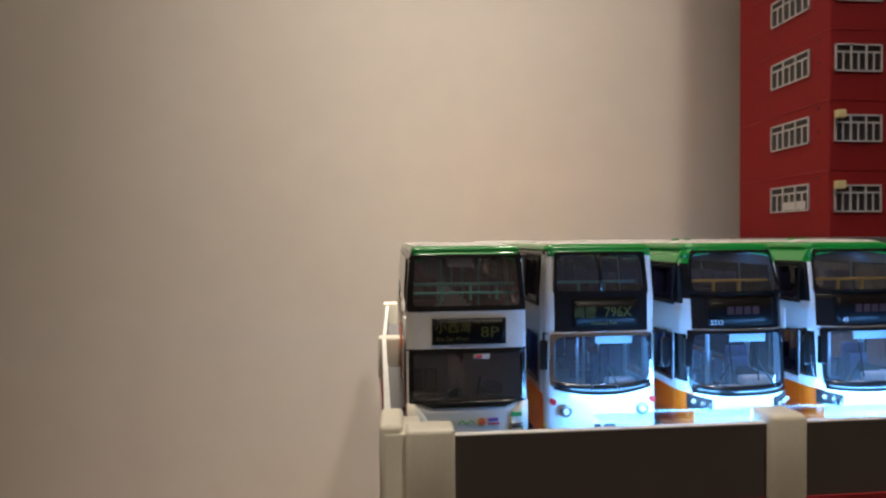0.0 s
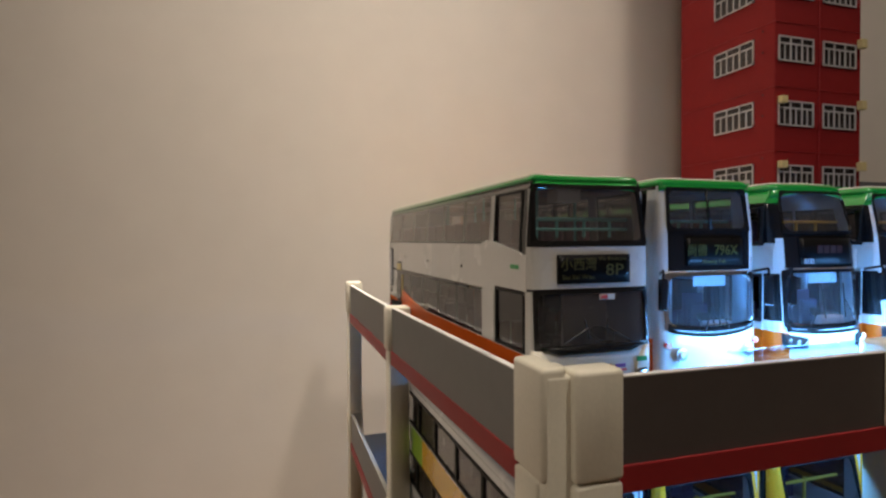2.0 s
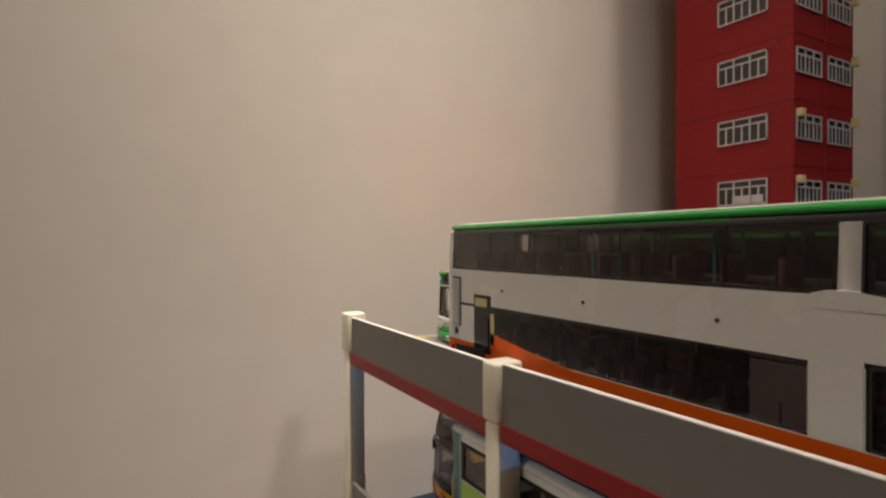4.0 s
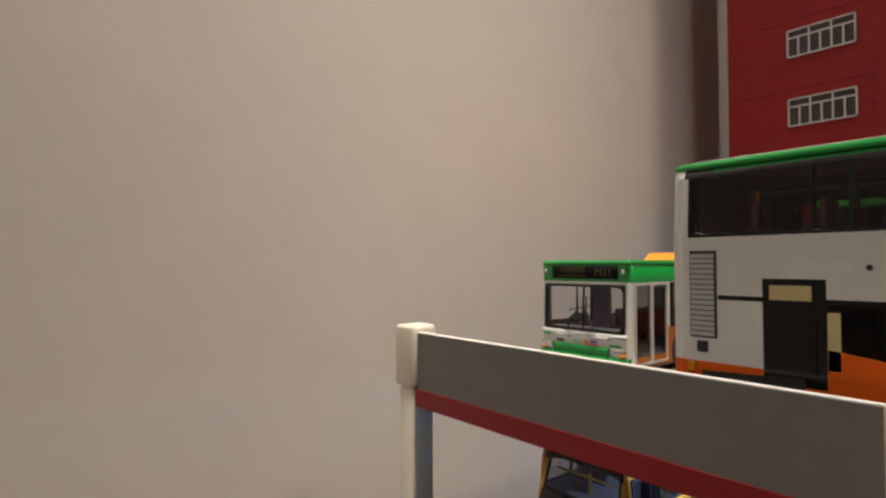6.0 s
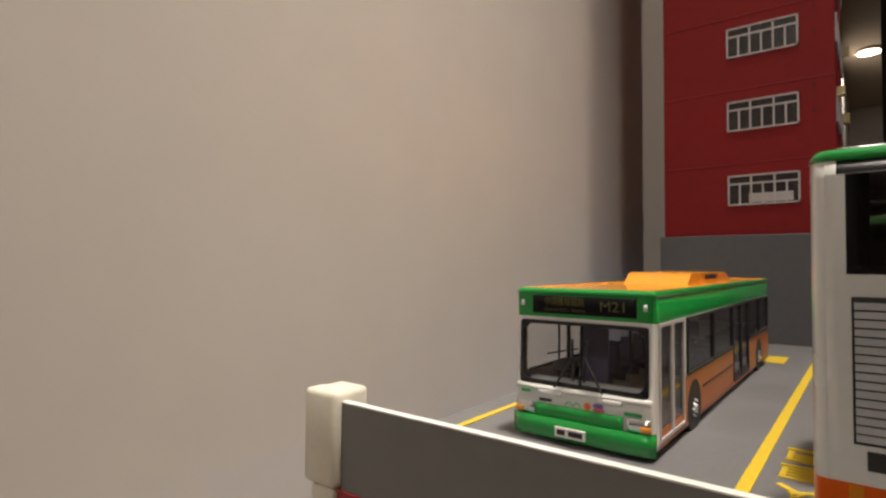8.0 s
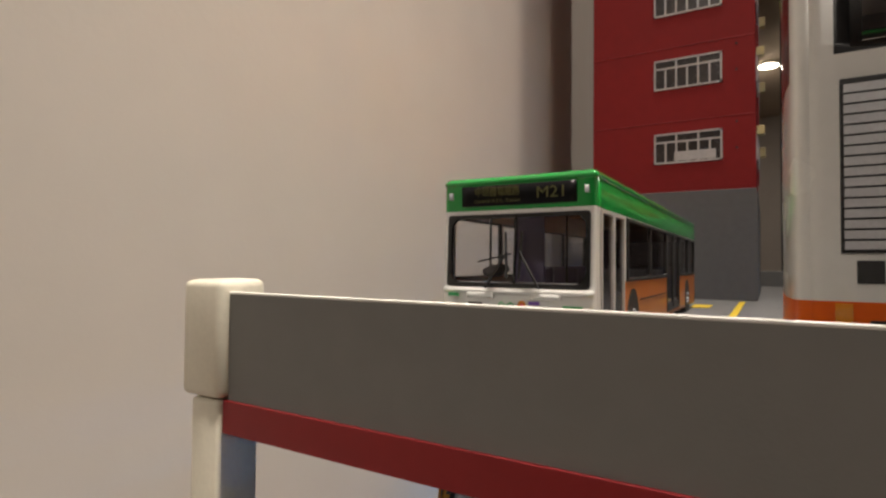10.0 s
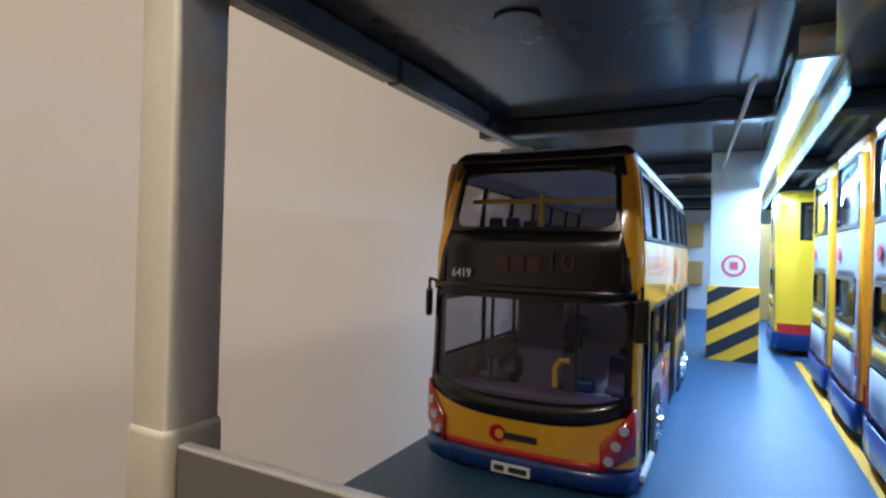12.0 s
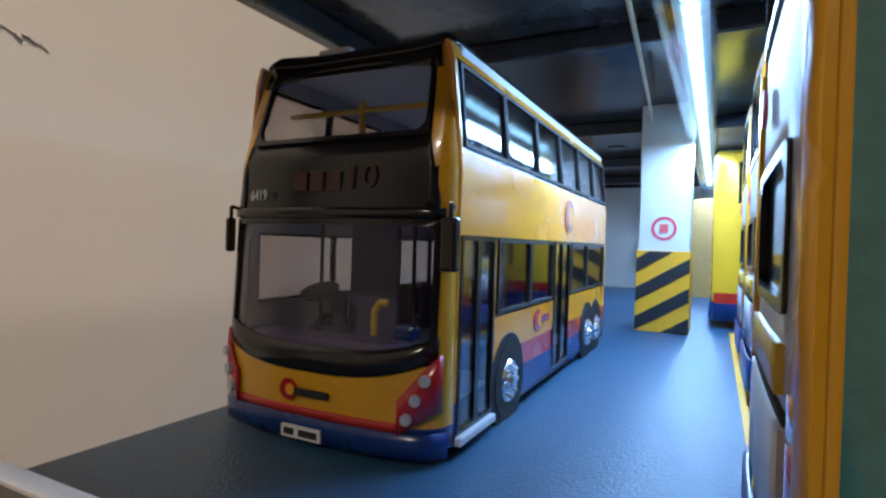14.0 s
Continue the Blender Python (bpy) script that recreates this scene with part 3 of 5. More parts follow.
# ---------------- buses ----------------
class Shell:
    """Plan outline and rake of a bus body. Local axes: front at y = 0 facing -y, ground at z = 0."""

    def __init__(s, W, L, H, nose, power, rake, rear=0.0022, tumble=((0.0, 0.0), (1.0, 0.0))):
        s.tumble = tumble
        s.W, s.L, s.H, s.nose, s.power, s.rake, s.rear = W, L, H, nose, power, rake, rear

    def inset(s, z):
        """How far the side leans inwards at height z."""
        for (z0, d0), (z1, d1) in zip(s.tumble, s.tumble[1:]):
            if z <= z1:
                return d0 + max(0.0, (z - z0) / (z1 - z0)) * (d1 - d0)
        return s.tumble[-1][1]

    def lean(s, z):
        r = s.rake
        for (z0, d0), (z1, d1) in zip(r, r[1:]):
            if z <= z1:
                t = max(0.0, (z - z0) / (z1 - z0))
                return d0 + t * (d1 - d0)
        return r[-1][1]

    def bow(s, x, depth, power):
        f = min(1.0, abs(x) / (s.W / 2))
        return depth * (1 - max(0.0, 1 - f ** power) ** (1 / power))

    def at(s, side, u, z, off=0.0):
        if side == "F":
            e = 1e-4
            y = s.bow(u, s.nose, s.power) + s.lean(z) * (1 - 0.6 * (abs(u) / (s.W / 2)) ** 4)
            dy = (s.bow(min(abs(u) + e, s.W / 2), s.nose, s.power) - s.bow(abs(u), s.nose, s.power)) / e
            n = Vector((dy * (1 if u > 0 else -1), -1, 0)).normalized()
            return Vector((u * (1 - s.inset(z) / (s.W / 2)), y, z)) + n * off
        if side == "B":
            return Vector((u * (1 - s.inset(z) / (s.W / 2)), s.L - s.bow(u, s.rear, 3.5) + off, z))
        return Vector(((-1 if side == "L" else 1) * (s.W / 2 - s.inset(z) + off), u, z))


def split(cuts, step):
    cuts = sorted(set(round(c, 6) for c in cuts))
    out = [cuts[0]]
    for a, b in zip(cuts, cuts[1:]):
        n = max(1, math.ceil((b - a) / step))
        out += [a + (b - a) * i / n for i in range(1, n + 1)]
    return out


def skin(sh, side, u0, u1, z0, z1, holes, bands, mats):
    """One side of the body as a sheet with openings. bands: (u0, u1, z0, z1, material) painted in order."""
    us, zs = [u0, u1], [z0, z1]
    for h in holes:
        us += [h[0], h[1]]
        zs += [h[2], h[3]]
    for b in bands:
        us += [min(max(b[0], u0), u1), min(max(b[1], u0), u1)]
        zs += [min(max(b[2], z0), z1), min(max(b[3], z0), z1)]
    if side in "FB":
        us += [k * sh.W / 2 for k in (-1, -.985, -.96, -.92, .92, .96, .985, 1)]
        zs += [r[0] for r in sh.rake if z0 < r[0] < z1]
    zs += [r[0] for r in sh.tumble if z0 < r[0] < z1]
    us = [u for u in split(us, 0.0025 if side in "FB" else 0.05) if u0 - 1e-6 <= u <= u1 + 1e-6]
    zs = split(zs, 0.004 if side in "FB" else 0.05)
    bm = bmesh.new()
    vs, vi = {}, {}

    def vert(i, j, inner):
        key = (i, j, inner)
        if key not in vs:
            p = sh.at(side, us[i], zs[j], -0.0007 if inner else 0.0)
            if inner and side in "FB" and i in (0, len(us) - 1):
                p.x *= 0.98
            vs[key] = bm.verts.new(p)
        return vs[key]
    solid = {}
    for i in range(len(us) - 1):
        for j in range(len(zs) - 1):
            cu, cz = (us[i] + us[i + 1]) / 2, (zs[j] + zs[j + 1]) / 2
            if any(h[0] < cu < h[1] and h[2] < cz < h[3] for h in holes):
                continue
            mi = 0
            for b in bands:
                if b[0] < cu < b[1] and b[2] < cz < b[3]:
                    mi = mats.index(b[4])
            solid[i, j] = mi
    for (i, j), mi in solid.items():
        for inner in (0, 1):
            f = bm.faces.new([vert(i, j, inner), vert(i + 1, j, inner), vert(i + 1, j + 1, inner), vert(i, j + 1, inner)])
            f.material_index, f.smooth = (mi, True) if not inner else (len(mats) - 1, True)
        for (di, dj, a, b) in ((-1, 0, (i, j), (i, j + 1)), (1, 0, (i + 1, j), (i + 1, j + 1)), (0, -1, (i, j), (i + 1, j)), (0, 1, (i, j + 1), (i + 1, j + 1))):
            if (i + di, j + dj) not in solid:
                f = bm.faces.new([vert(*a, 0), vert(*b, 0), vert(*b, 1), vert(*a, 1)])
                f.material_index = mi
    return bm


def rounded(u0, u1, z0, z1, r, n=5):
    """Closed rounded rectangle; the long sides carry extra points so that it can follow a bowed face."""
    pts = []
    for cx, cz, a0 in ((u1 - r, z1 - r, 0), (u0 + r, z1 - r, 90), (u0 + r, z0 + r, 180), (u1 - r, z0 + r, 270)):
        for k in range(n + 1):
            a = radians(a0 + 90 * k / n)
            pts.append((cx + r * math.cos(a), cz + r * math.sin(a)))
        if a0 in (0, 180):
            sgn = -1 if a0 == 0 else 1
            x0, zz = pts[-1]
            x1 = (u0 + r) if a0 == 0 else (u1 - r)
            for k in range(1, 12):
                pts.append((x0 + (x1 - x0) * k / 12, zz))
    return pts


def rim(sh, side, u0, u1, z0, z1, t, r, off=0.0003):
    """Rubber surround: outer edge on the opening's rectangle, inner edge rounded."""
    bm = bmesh.new()
    a = rounded(u0 - 0.0002, u1 + 0.0002, z0 - 0.0002, z1 + 0.0002, max(r * 0.35, 0.0002))
    b = rounded(u0 + t, u1 - t, z0 + t, z1 - t, r)
    rows = [[bm.verts.new(sh.at(side, *p, o)) for p in q] for q, o in ((a, -0.0004), (a, off), (b, off), (b, -0.0004))]
    n = len(a)
    for r0, r1 in zip(rows, rows[1:]):
        for i in range(n):
            f = bm.faces.new((r0[i], r0[(i + 1) % n], r1[(i + 1) % n], r1[i]))
            f.smooth = False
    return bm


def pane(sh, side, u0, u1, z0, z1, off=-0.0003):
    bm = bmesh.new()
    nu = max(1, math.ceil((u1 - u0) / 0.002)) if side in "FB" else 1
    nz = max(1, math.ceil((z1 - z0) / 0.003)) if side in "FB" else 1
    g = [[bm.verts.new(sh.at(side, u0 + (u1 - u0) * i / nu, z0 + (z1 - z0) * j / nz, off)) for j in range(nz + 1)] for i in range(nu + 1)]
    for i in range(nu):
        for j in range(nz):
            f = bm.faces.new((g[i][j], g[i + 1][j], g[i + 1][j + 1], g[i][j + 1]))
            f.smooth = True
    return bm


def patch(sh, side, poly, off=0.0003, thick=0.0005):
    """A thin painted or moulded piece laid on a flat side, from its outline."""
    bm = bmesh.new()
    a = [bm.verts.new(sh.at(side, u, z, off)) for u, z in poly]
    b = [bm.verts.new(sh.at(side, u, z, off - thick)) for u, z in poly]
    bm.faces.new(a)
    bm.faces.new(b[::-1])
    for i in range(len(poly)):
        j = (i + 1) % len(poly)
        bm.faces.new((a[i], a[j], b[j], b[i]))
    return bm


def front_patch(sh, u0, u1, zlo, zhi, off=0.00035, n=14, side="F"):
    """A piece laid on the bowed front between two height functions of x."""
    bm = bmesh.new()
    rows = []
    for i in range(n + 1):
        u = u0 + (u1 - u0) * i / n
        lo, hi = zlo(u), zhi(u)
        rows.append([bm.verts.new(sh.at(side, u, lo, off - 0.0005)), bm.verts.new(sh.at(side, u, lo, off)), bm.verts.new(sh.at(side, u, (lo + hi) / 2, off)), bm.verts.new(sh.at(side, u, hi, off)), bm.verts.new(sh.at(side, u, hi, off - 0.0005))])
    for r0, r1 in zip(rows, rows[1:]):
        for k in range(4):
            f = bm.faces.new((r0[k], r1[k], r1[k + 1], r0[k + 1]))
            f.smooth = True
    for r in (rows[0], rows[-1]):
        bm.faces.new(r)
    return bm


def roof_mesh(sh, z0, mats_n, crown=0.0036, edge=0.0016):
    """Lofted roof: a rolled edge in the first material, a slightly domed top in the second."""
    def outline(inset):
        hw = sh.W / 2
        pts = []
        n = 26
        for i in range(n + 1):
            a = math.pi * i / n
            x = -math.cos(a)
            x = math.copysign(abs(x) ** 0.8, x) * hw
            pts.append(Vector((x, sh.bow(x, sh.nose, sh.power) + sh.lean(z0) * (1 - 0.6 * (abs(x) / hw) ** 4), 0)))
        for i in range(n + 1):
            a = math.pi * i / n
            x = math.cos(a)
            x = math.copysign(abs(x) ** 0.8, x) * hw
            pts.append(Vector((x, sh.L - sh.bow(x, sh.rear, 3.5), 0)))
        k = (hw - sh.inset(z0) - inset) / hw
        ly = (sh.L - 2 * inset) / sh.L
        return [Vector((p.x * k, inset + p.y * ly, 0)) for p in pts]
    bm = bmesh.new()
    rows = []
    for inset, dz in ((0.0, 0.0), (-0.0002, 0.0006), (0.0004, 0.0016), (0.0014, crown * 0.68), (0.0034, crown * 0.86), (0.008, crown * 0.97), (0.013, crown)):
        rows.append([bm.verts.new(p + Vector((0, 0, z0 + dz))) for p in outline(inset)])
    n = len(rows[0])
    for k, (r0, r1) in enumerate(zip(rows, rows[1:])):
        for i in range(n):
            f = bm.faces.new((r0[i], r0[(i + 1) % n], r1[(i + 1) % n], r1[i]))
            f.material_index, f.smooth = (0 if k < mats_n else 1), True
    f = bm.faces.new(rows[-1])
    f.material_index, f.smooth = 1, True
    f = bm.faces.new(rows[0][::-1])
    f.material_index = 1
    return bm


def wheel(parent, x, y, r=0.0066, w=0.0038):
    s = 1 if x > 0 else -1
    wh = part("wheel", disc((x - s * w / 2, y, r), (s, 0, 0), r, r, w, 28), "rubber", parent, "black tyre")
    part("rim", disc((x - s * 0.0001, y, r), (s, 0, 0), r * 0.62, r * 0.52, 0.0010, 24), "chrome", wh, "silver wheel rim")
    part("hub", disc((x + s * 0.0006, y, r), (s, 0, 0), r * 0.26, r * 0.2, 0.0012, 16), "chrome", wh)
    for k in range(8):
        a = k * math.tau / 8
        part("wheel_nut", disc((x + s * 0.0006, y + r * 0.4 * math.cos(a), r + r * 0.4 * math.sin(a)), (s, 0, 0), r * 0.05, r * 0.05, 0.0006, 6), "silver", wh)


SEAT = {}


def seat_row(parent, y, z, W, mat):
    """Two double seats across the bus."""
    if mat not in SEAT:
        bm = box(-0.0043, 0.0043, 0, 0.0050, 0.0040, 0.0054, 0.0005)
        box(-0.0043, -0.0003, 0.0044, 0.0058, 0.0046, 0.0122, 0.0007, bm=bm)
        box(0.0003, 0.0043, 0.0044, 0.0058, 0.0046, 0.0122, 0.0007, bm=bm)
        box(-0.003, 0.003, 0.0015, 0.0035, 0.0, 0.004, bm=bm)
        me = bpy.data.meshes.new("seat")
        bm.to_mesh(me)
        bm.free()
        me.materials.append(M[mat])
        SEAT[mat] = me
    for sx in (-1, 1):
        ob = new("seat", SEAT[mat])
        ob.parent = parent
        ob.location = (sx * (W / 2 - 0.0062), y, z)


def bus_base(name, label, sh, group=""):
    b = tagged(new(name), label, "model bus", group)
    return b


def side_windows(bus, sh, side, wins, glass, t=0.0006, r=0.0008, rim_mat="rubber"):
    for u0, u1, z0, z1 in wins:
        part("window_pane", pane(sh, side, u0, u1, z0, z1), glass, bus)
        part("window_rubber", rim(sh, side, u0, u1, z0, z1, t, r), rim_mat, bus)


def body(bus, sh, z0, z1, holes, bands, mats, lining="interior"):
    """Four sides; holes and bands are dicts keyed by side."""
    hw = sh.W / 2
    mats = list(mats) + [lining]
    for side, a, b in (("F", -hw, hw), ("B", -hw, hw), ("L", sh.nose, sh.L - sh.rear), ("R", sh.nose, sh.L - sh.rear)):
        bm = skin(sh, side, a, b, z0, z1, holes.get(side, []), bands.get(side, []) , mats)
        nm = {"F": "front_panel", "B": "rear_panel", "L": "side_panel", "R": "side_panel"}[side]
        part(nm, bm, mats, bus)


def fit_out(bus, sh, decks, seat_mat, rows_y, lining="interior"):
    """Floors, staircase block, seats and poles inside."""
    hw = sh.W / 2 - 0.0012
    for z in decks:
        part("floor_plate", box(-hw, hw, sh.nose + 0.0015, sh.L - 0.004, z - 0.0008, z), lining, bus)
        for y in rows_y:
            seat_row(bus, y, z, sh.W, seat_mat)
    part("chassis", box(-hw, hw, 0.006, sh.L - 0.004, 0.0022, decks[0] - 0.0009), "chassis", bus, "black underframe")


def wipers(bus, sh, z, x0, mat="chassis", tilt=0.0035, h=0.0095, thick=0.0002):
    for s in (-1, 1):
        p0 = sh.at("F", s * x0, z, 0.0011)
        p1 = sh.at("F", s * (x0 - tilt), z + h * 0.75, 0.0011)
        p2 = sh.at("F", s * (x0 - tilt), z + h * 0.2, 0.0009)
        p3 = sh.at("F", s * (x0 - tilt * 0.9), z + h * 1.15, 0.0009)
        w = part("wiper", rod([p0, p1], thick, 6), mat, bus)
        part("wiper_blade", rod([p2, p3], thick * 1.05, 6), mat, w)


def mirror(bus, sh, x, z, s, size=(0.0012, 0.0016, 0.0045), reach=0.0022, y=-0.001):
    a = Vector((s * (sh.W / 2 - 0.001), y + 0.004, z))
    b = Vector((s * (sh.W / 2 + reach), y, z + 0.001))
    c = Vector((s * (sh.W / 2 + reach), y, z - 0.001))
    m = part("mirror", rod([a, b, c], 0.00035, 6), "black", bus, "black door mirror")
    part("mirror_head", box(c.x - size[0], c.x + size[0], c.y - size[1] / 2, c.y + size[1] / 2, c.z - size[2], c.z, 0.0005), "black", m)


def plate(bus, sh, z, w=0.0075, h=0.0018, x=0.0, out=0.0005):
    y = sh.at("F", x, z).y - out
    p = part("number_plate", box(x - w / 2, x + w / 2, y - 0.0002, y + 0.0003, z - h / 2, z + h / 2, 0.0001, 1), "plate", bus, "white number plate")
    part("plate_bar", box(x - w * 0.42, x - w * 0.16, y - 0.00028, y - 0.0002, z - h * 0.26, z + h * 0.26), "chassis", p)
    part("plate_bar", box(x - w * 0.04, x + w * 0.42, y - 0.00028, y - 0.0002, z - h * 0.26, z + h * 0.26), "chassis", p)


def sign(bus, sh, x0, x1, z0, z1, texts, mat="sign_ink"):
    """Black destination box on the front with its characters: (text, size, x, z, width)."""
    s = part("destination_sign", front_patch(sh, x0, x1, lambda u: z0, lambda u: z1, 0.0004), "sign_face", bus, "black destination display")
    for text, size, x, z, w in texts:
        y = sh.at("F", x, z).y - 0.00062
        lettering(text, size, mat, s, pose(x, y, z), "sign_line", w)
    return s


def logo(bus, sh, x, z, k=1.0):
    """Plain shapes in the colours of the printed front emblem."""
    y = sh.at("F", x, z).y - 0.0004
    e = part("emblem", disc((x, y, z), (0, 1, 0), 0.0011 * k, 0.0011 * k, 0.0001, 20), "lamp_amber", bus, "small orange and red round emblem")
    part("emblem_core", disc((x + 0.0001, y - 0.0001, z), (0, 1, 0), 0.0006 * k, 0.0006 * k, 0.0001, 16), "ink_pink", e)
    part("print_bar", box(x + 0.0018 * k, x + 0.0046 * k, y - 0.0001, y + 0.0001, z + 0.0001, z + 0.0010 * k), "ink_purple", e)
    part("print_bar", box(x + 0.0018 * k, x + 0.0050 * k, y - 0.0001, y + 0.0001, z - 0.0008 * k, z - 0.0003 * k), "ink_pink", e)
    zig = [Vector((x - (0.0066 - 0.0012 * i) * k, y - 0.0001, z + (0.0006 if i % 2 else -0.0005) * k)) for i in range(5)]
    part("emblem_wave", rod(zig, 0.00016 * k, 6), "ink_green", e)


def place(ob, x, y, z, rz=0.0):
    ob.matrix_basis = pose(x, y, z, 0, 0, rz)
    return ob


# ---- the white and green double-decker at the corner ----
def bus_corner():
    sh = Shell(0.0340, 0.1700, 0.061, 0.0042, 4.0, [(0.0, 0.0), (0.014, 0.0), (0.018, 0.0001), (0.0315, 0.0018), (0.0425, 0.0020), (0.0575, 0.0052), (0.0585, 0.0058)], tumble=((0.0, 0.0), (0.044, 0.0), (0.0565, 0.0008), (0.0585, 0.0016)))
    b = bus_base("double_decker_bus", "white and green double-decker model bus with orange skirt", sh, "buses on the upper deck")
    hw = sh.W / 2
    low = [(0.0055, 0.0232, 0.0158, 0.0305), (0.0335, 0.058, 0.0158, 0.0292), (0.0588, 0.080, 0.0158, 0.0288), (0.0808, 0.102, 0.0158, 0.0285), (0.1028, 0.1235, 0.0158, 0.0283), (0.1243, 0.1385, 0.0158, 0.028)]
    ups = [(0.0075, 0.0245, 0.0405, 0.0563)] + [(0.0285 + k * 0.0225, 0.0285 + (k + 1) * 0.0225 - 0.0006, 0.0438, 0.0563) for k in range(6)]
    holes = {"L": low + ups, "R": low[1:] + ups, "F": [(-hw + 0.0008, hw - 0.0008, 0.0428, 0.0577), (-hw + 0.0010, hw - 0.0010, 0.0172, 0.0312)]}
    bands = {s: [(0, 1, 0.0, 0.0152, "orange"), (0.0, 0.1665, 0.0564, 0.06, "black")] for s in "LR"}
    for s in "LR":
        bands[s] += [(0.006, 0.0242, 0.0302, 0.0312, "black"), (0.0045, 0.0245, 0.0403, 0.0566, "black"), (0.0285, 0.1655, 0.0428, 0.0566, "black"), (0.0335, 0.1395, 0.0155, 0.0300, "black"), (0.0050, 0.0240, 0.0155, 0.0310, "black"), (0.1388, 0.1500, 0.0125, 0.0338, "black"), (0.150, 0.159, 0.0290, 0.0300, "black")]
    bands["F"] = [(-1, 1, 0.0, 0.0060, "green"), (-1, 1, 0.0312, 0.0318, "black"), (-1, 1, 0.0422, 0.0582, "black")]
    bands["B"] = [(-1, 1, 0, 0.0152, "orange"), (-0.014, 0.014, 0.041, 0.056, "black")]
    body(b, sh, 0.003, 0.0585, holes, bands, ["white", "orange", "black", "green"])
    part("roof", roof_mesh(sh, 0.0584, 3, 0.0028), ["green", "white"], b, "white roof with a green edge")
    for s in "LR":
        side_windows(b, sh, s, ups[:1], "glass_tint", 0.0003, 0.0006)
        if s == "L":
            side_windows(b, sh, s, low[:1], "glass_dark", 0.0003, 0.0006)
        part("window_band", pane(sh, s, 0.0287, 0.1640, 0.0432, 0.0563, 0.0002), "glass_tint", b, "smoked window band")
        part("window_band", pane(sh, s, 0.0337, 0.1385, 0.0157, 0.0290, 0.0002), "glass_dark", b, "dark smoked window band")
        part("swoop_panel", patch(sh, s, [(0.0242, 0.0402), (0.0246, 0.0438), (0.030, 0.0438), (0.033, 0.0430), (0.033, 0.0402)]), "white", b)
        part("swoop_panel", patch(sh, s, [(0.006, 0.0400), (0.0244, 0.0402), (0.0246, 0.0436), (0.0072, 0.0408)], 0.00045), "white", b)
        part("skirt_swoop", patch(sh, s, [(0.095, 0.0150), (0.118, 0.0175), (0.1385, 0.0205), (0.1386, 0.0150)], 0.0005), "orange", b, "orange skirt sweep")
        part("access_panel", patch(sh, s, [(0.0242, 0.0155), (0.0333, 0.0155), (0.0333, 0.0296), (0.0242, 0.0302)], 0.0003), "white", b)
        part("emergency_door", patch(sh, s, [(0.1405, 0.0150), (0.1492, 0.0150), (0.1492, 0.0255), (0.1405, 0.0255)], 0.0004), "black", b, "black emergency door panel")
        part("door_light", patch(sh, s, [(0.1412, 0.0295), (0.1486, 0.0295), (0.1486, 0.0325), (0.1412, 0.0325)], 0.0004), "ac_cream", b, "cream panel")
        part("door_light", patch(sh, s, [(0.1365, 0.0165), (0.1386, 0.0165), (0.1386, 0.0275), (0.1365, 0.0275)], 0.0005), "ac_cream", b, "cream panel")
        vent = part("vent_grille", patch(sh, s, [(0.1592, 0.0205), (0.1650, 0.0205), (0.1650, 0.0398), (0.1592, 0.0398)], 0.0003), "chassis", b, "silver louvred engine vent")
        for k in range(16):
            z = 0.0209 + k * 0.00115
            part("slat", patch(sh, s, [(0.1596, z), (0.1647, z), (0.1647, z + 0.00092), (0.1596, z + 0.00092)], 0.0007), "silver", vent)
        part("filler_flap", patch(sh, s, [(0.1612, 0.0172), (0.1636, 0.0172), (0.1636, 0.0197), (0.1612, 0.0197)], 0.0002), "chassis", b)
        part("rear_lamp", patch(sh, s, [(0.1640, 0.0128), (0.1656, 0.0128), (0.1656, 0.0150), (0.1640, 0.0150)], 0.0004), "lamp_amber", b)
        part("rear_lamp", patch(sh, s, [(0.1640, 0.0090), (0.1656, 0.0090), (0.1656, 0.0126), (0.1640, 0.0126)], 0.0004), "lamp_red", b)
        part("louvre_panel", patch(sh, s, [(0.1425, 0.0095), (0.1625, 0.0085), (0.1625, 0.0132), (0.1425, 0.0142)], 0.0003), "chassis", b)
        for yy, zz in ((0.052, 0.0355), (0.093, 0.0358), (0.132, 0.0362)):
            x = -hw if s == "L" else hw
            part("rivet", disc((x, yy, zz), (1, 0, 0), 0.0005, 0.0005, 0.0006, 12), "chassis", b)
        part("fleet_print", patch(sh, s, [(0.0085, 0.0365), (0.0135, 0.0365), (0.0135, 0.0376), (0.0085, 0.0376)], 0.0001), "ink_green", b)
        sgn = -1 if s == "L" else 1
        for wy in (0.030, 0.118, 0.131):
            wheel(b, sgn * (hw - 0.0004), wy)
    part("windscreen", pane(sh, "F", -hw + 0.0008, hw - 0.0008, 0.0428, 0.0577), "hazy_top", b, "upper windscreen")
    part("windscreen_rubber", rim(sh, "F", -hw + 0.0008, hw - 0.0008, 0.0428, 0.0577, 0.0009, 0.0016), "black", b)
    part("windscreen", pane(sh, "F", -hw + 0.0010, hw - 0.0010, 0.0172, 0.0312), "hazy_top", b, "lower windscreen")
    part("windscreen_rubber", rim(sh, "F", -hw + 0.0010, hw - 0.0010, 0.0172, 0.0312, 0.0008, 0.0012), "black", b)
    part("chin", front_patch(sh, -hw + 0.003, hw - 0.003, lambda u: 0.0158 - 0.0000 + 0.5 * max(0, abs(u) - 0.0105), lambda u: 0.0176), "black", b, "black lower edge of the windscreen")
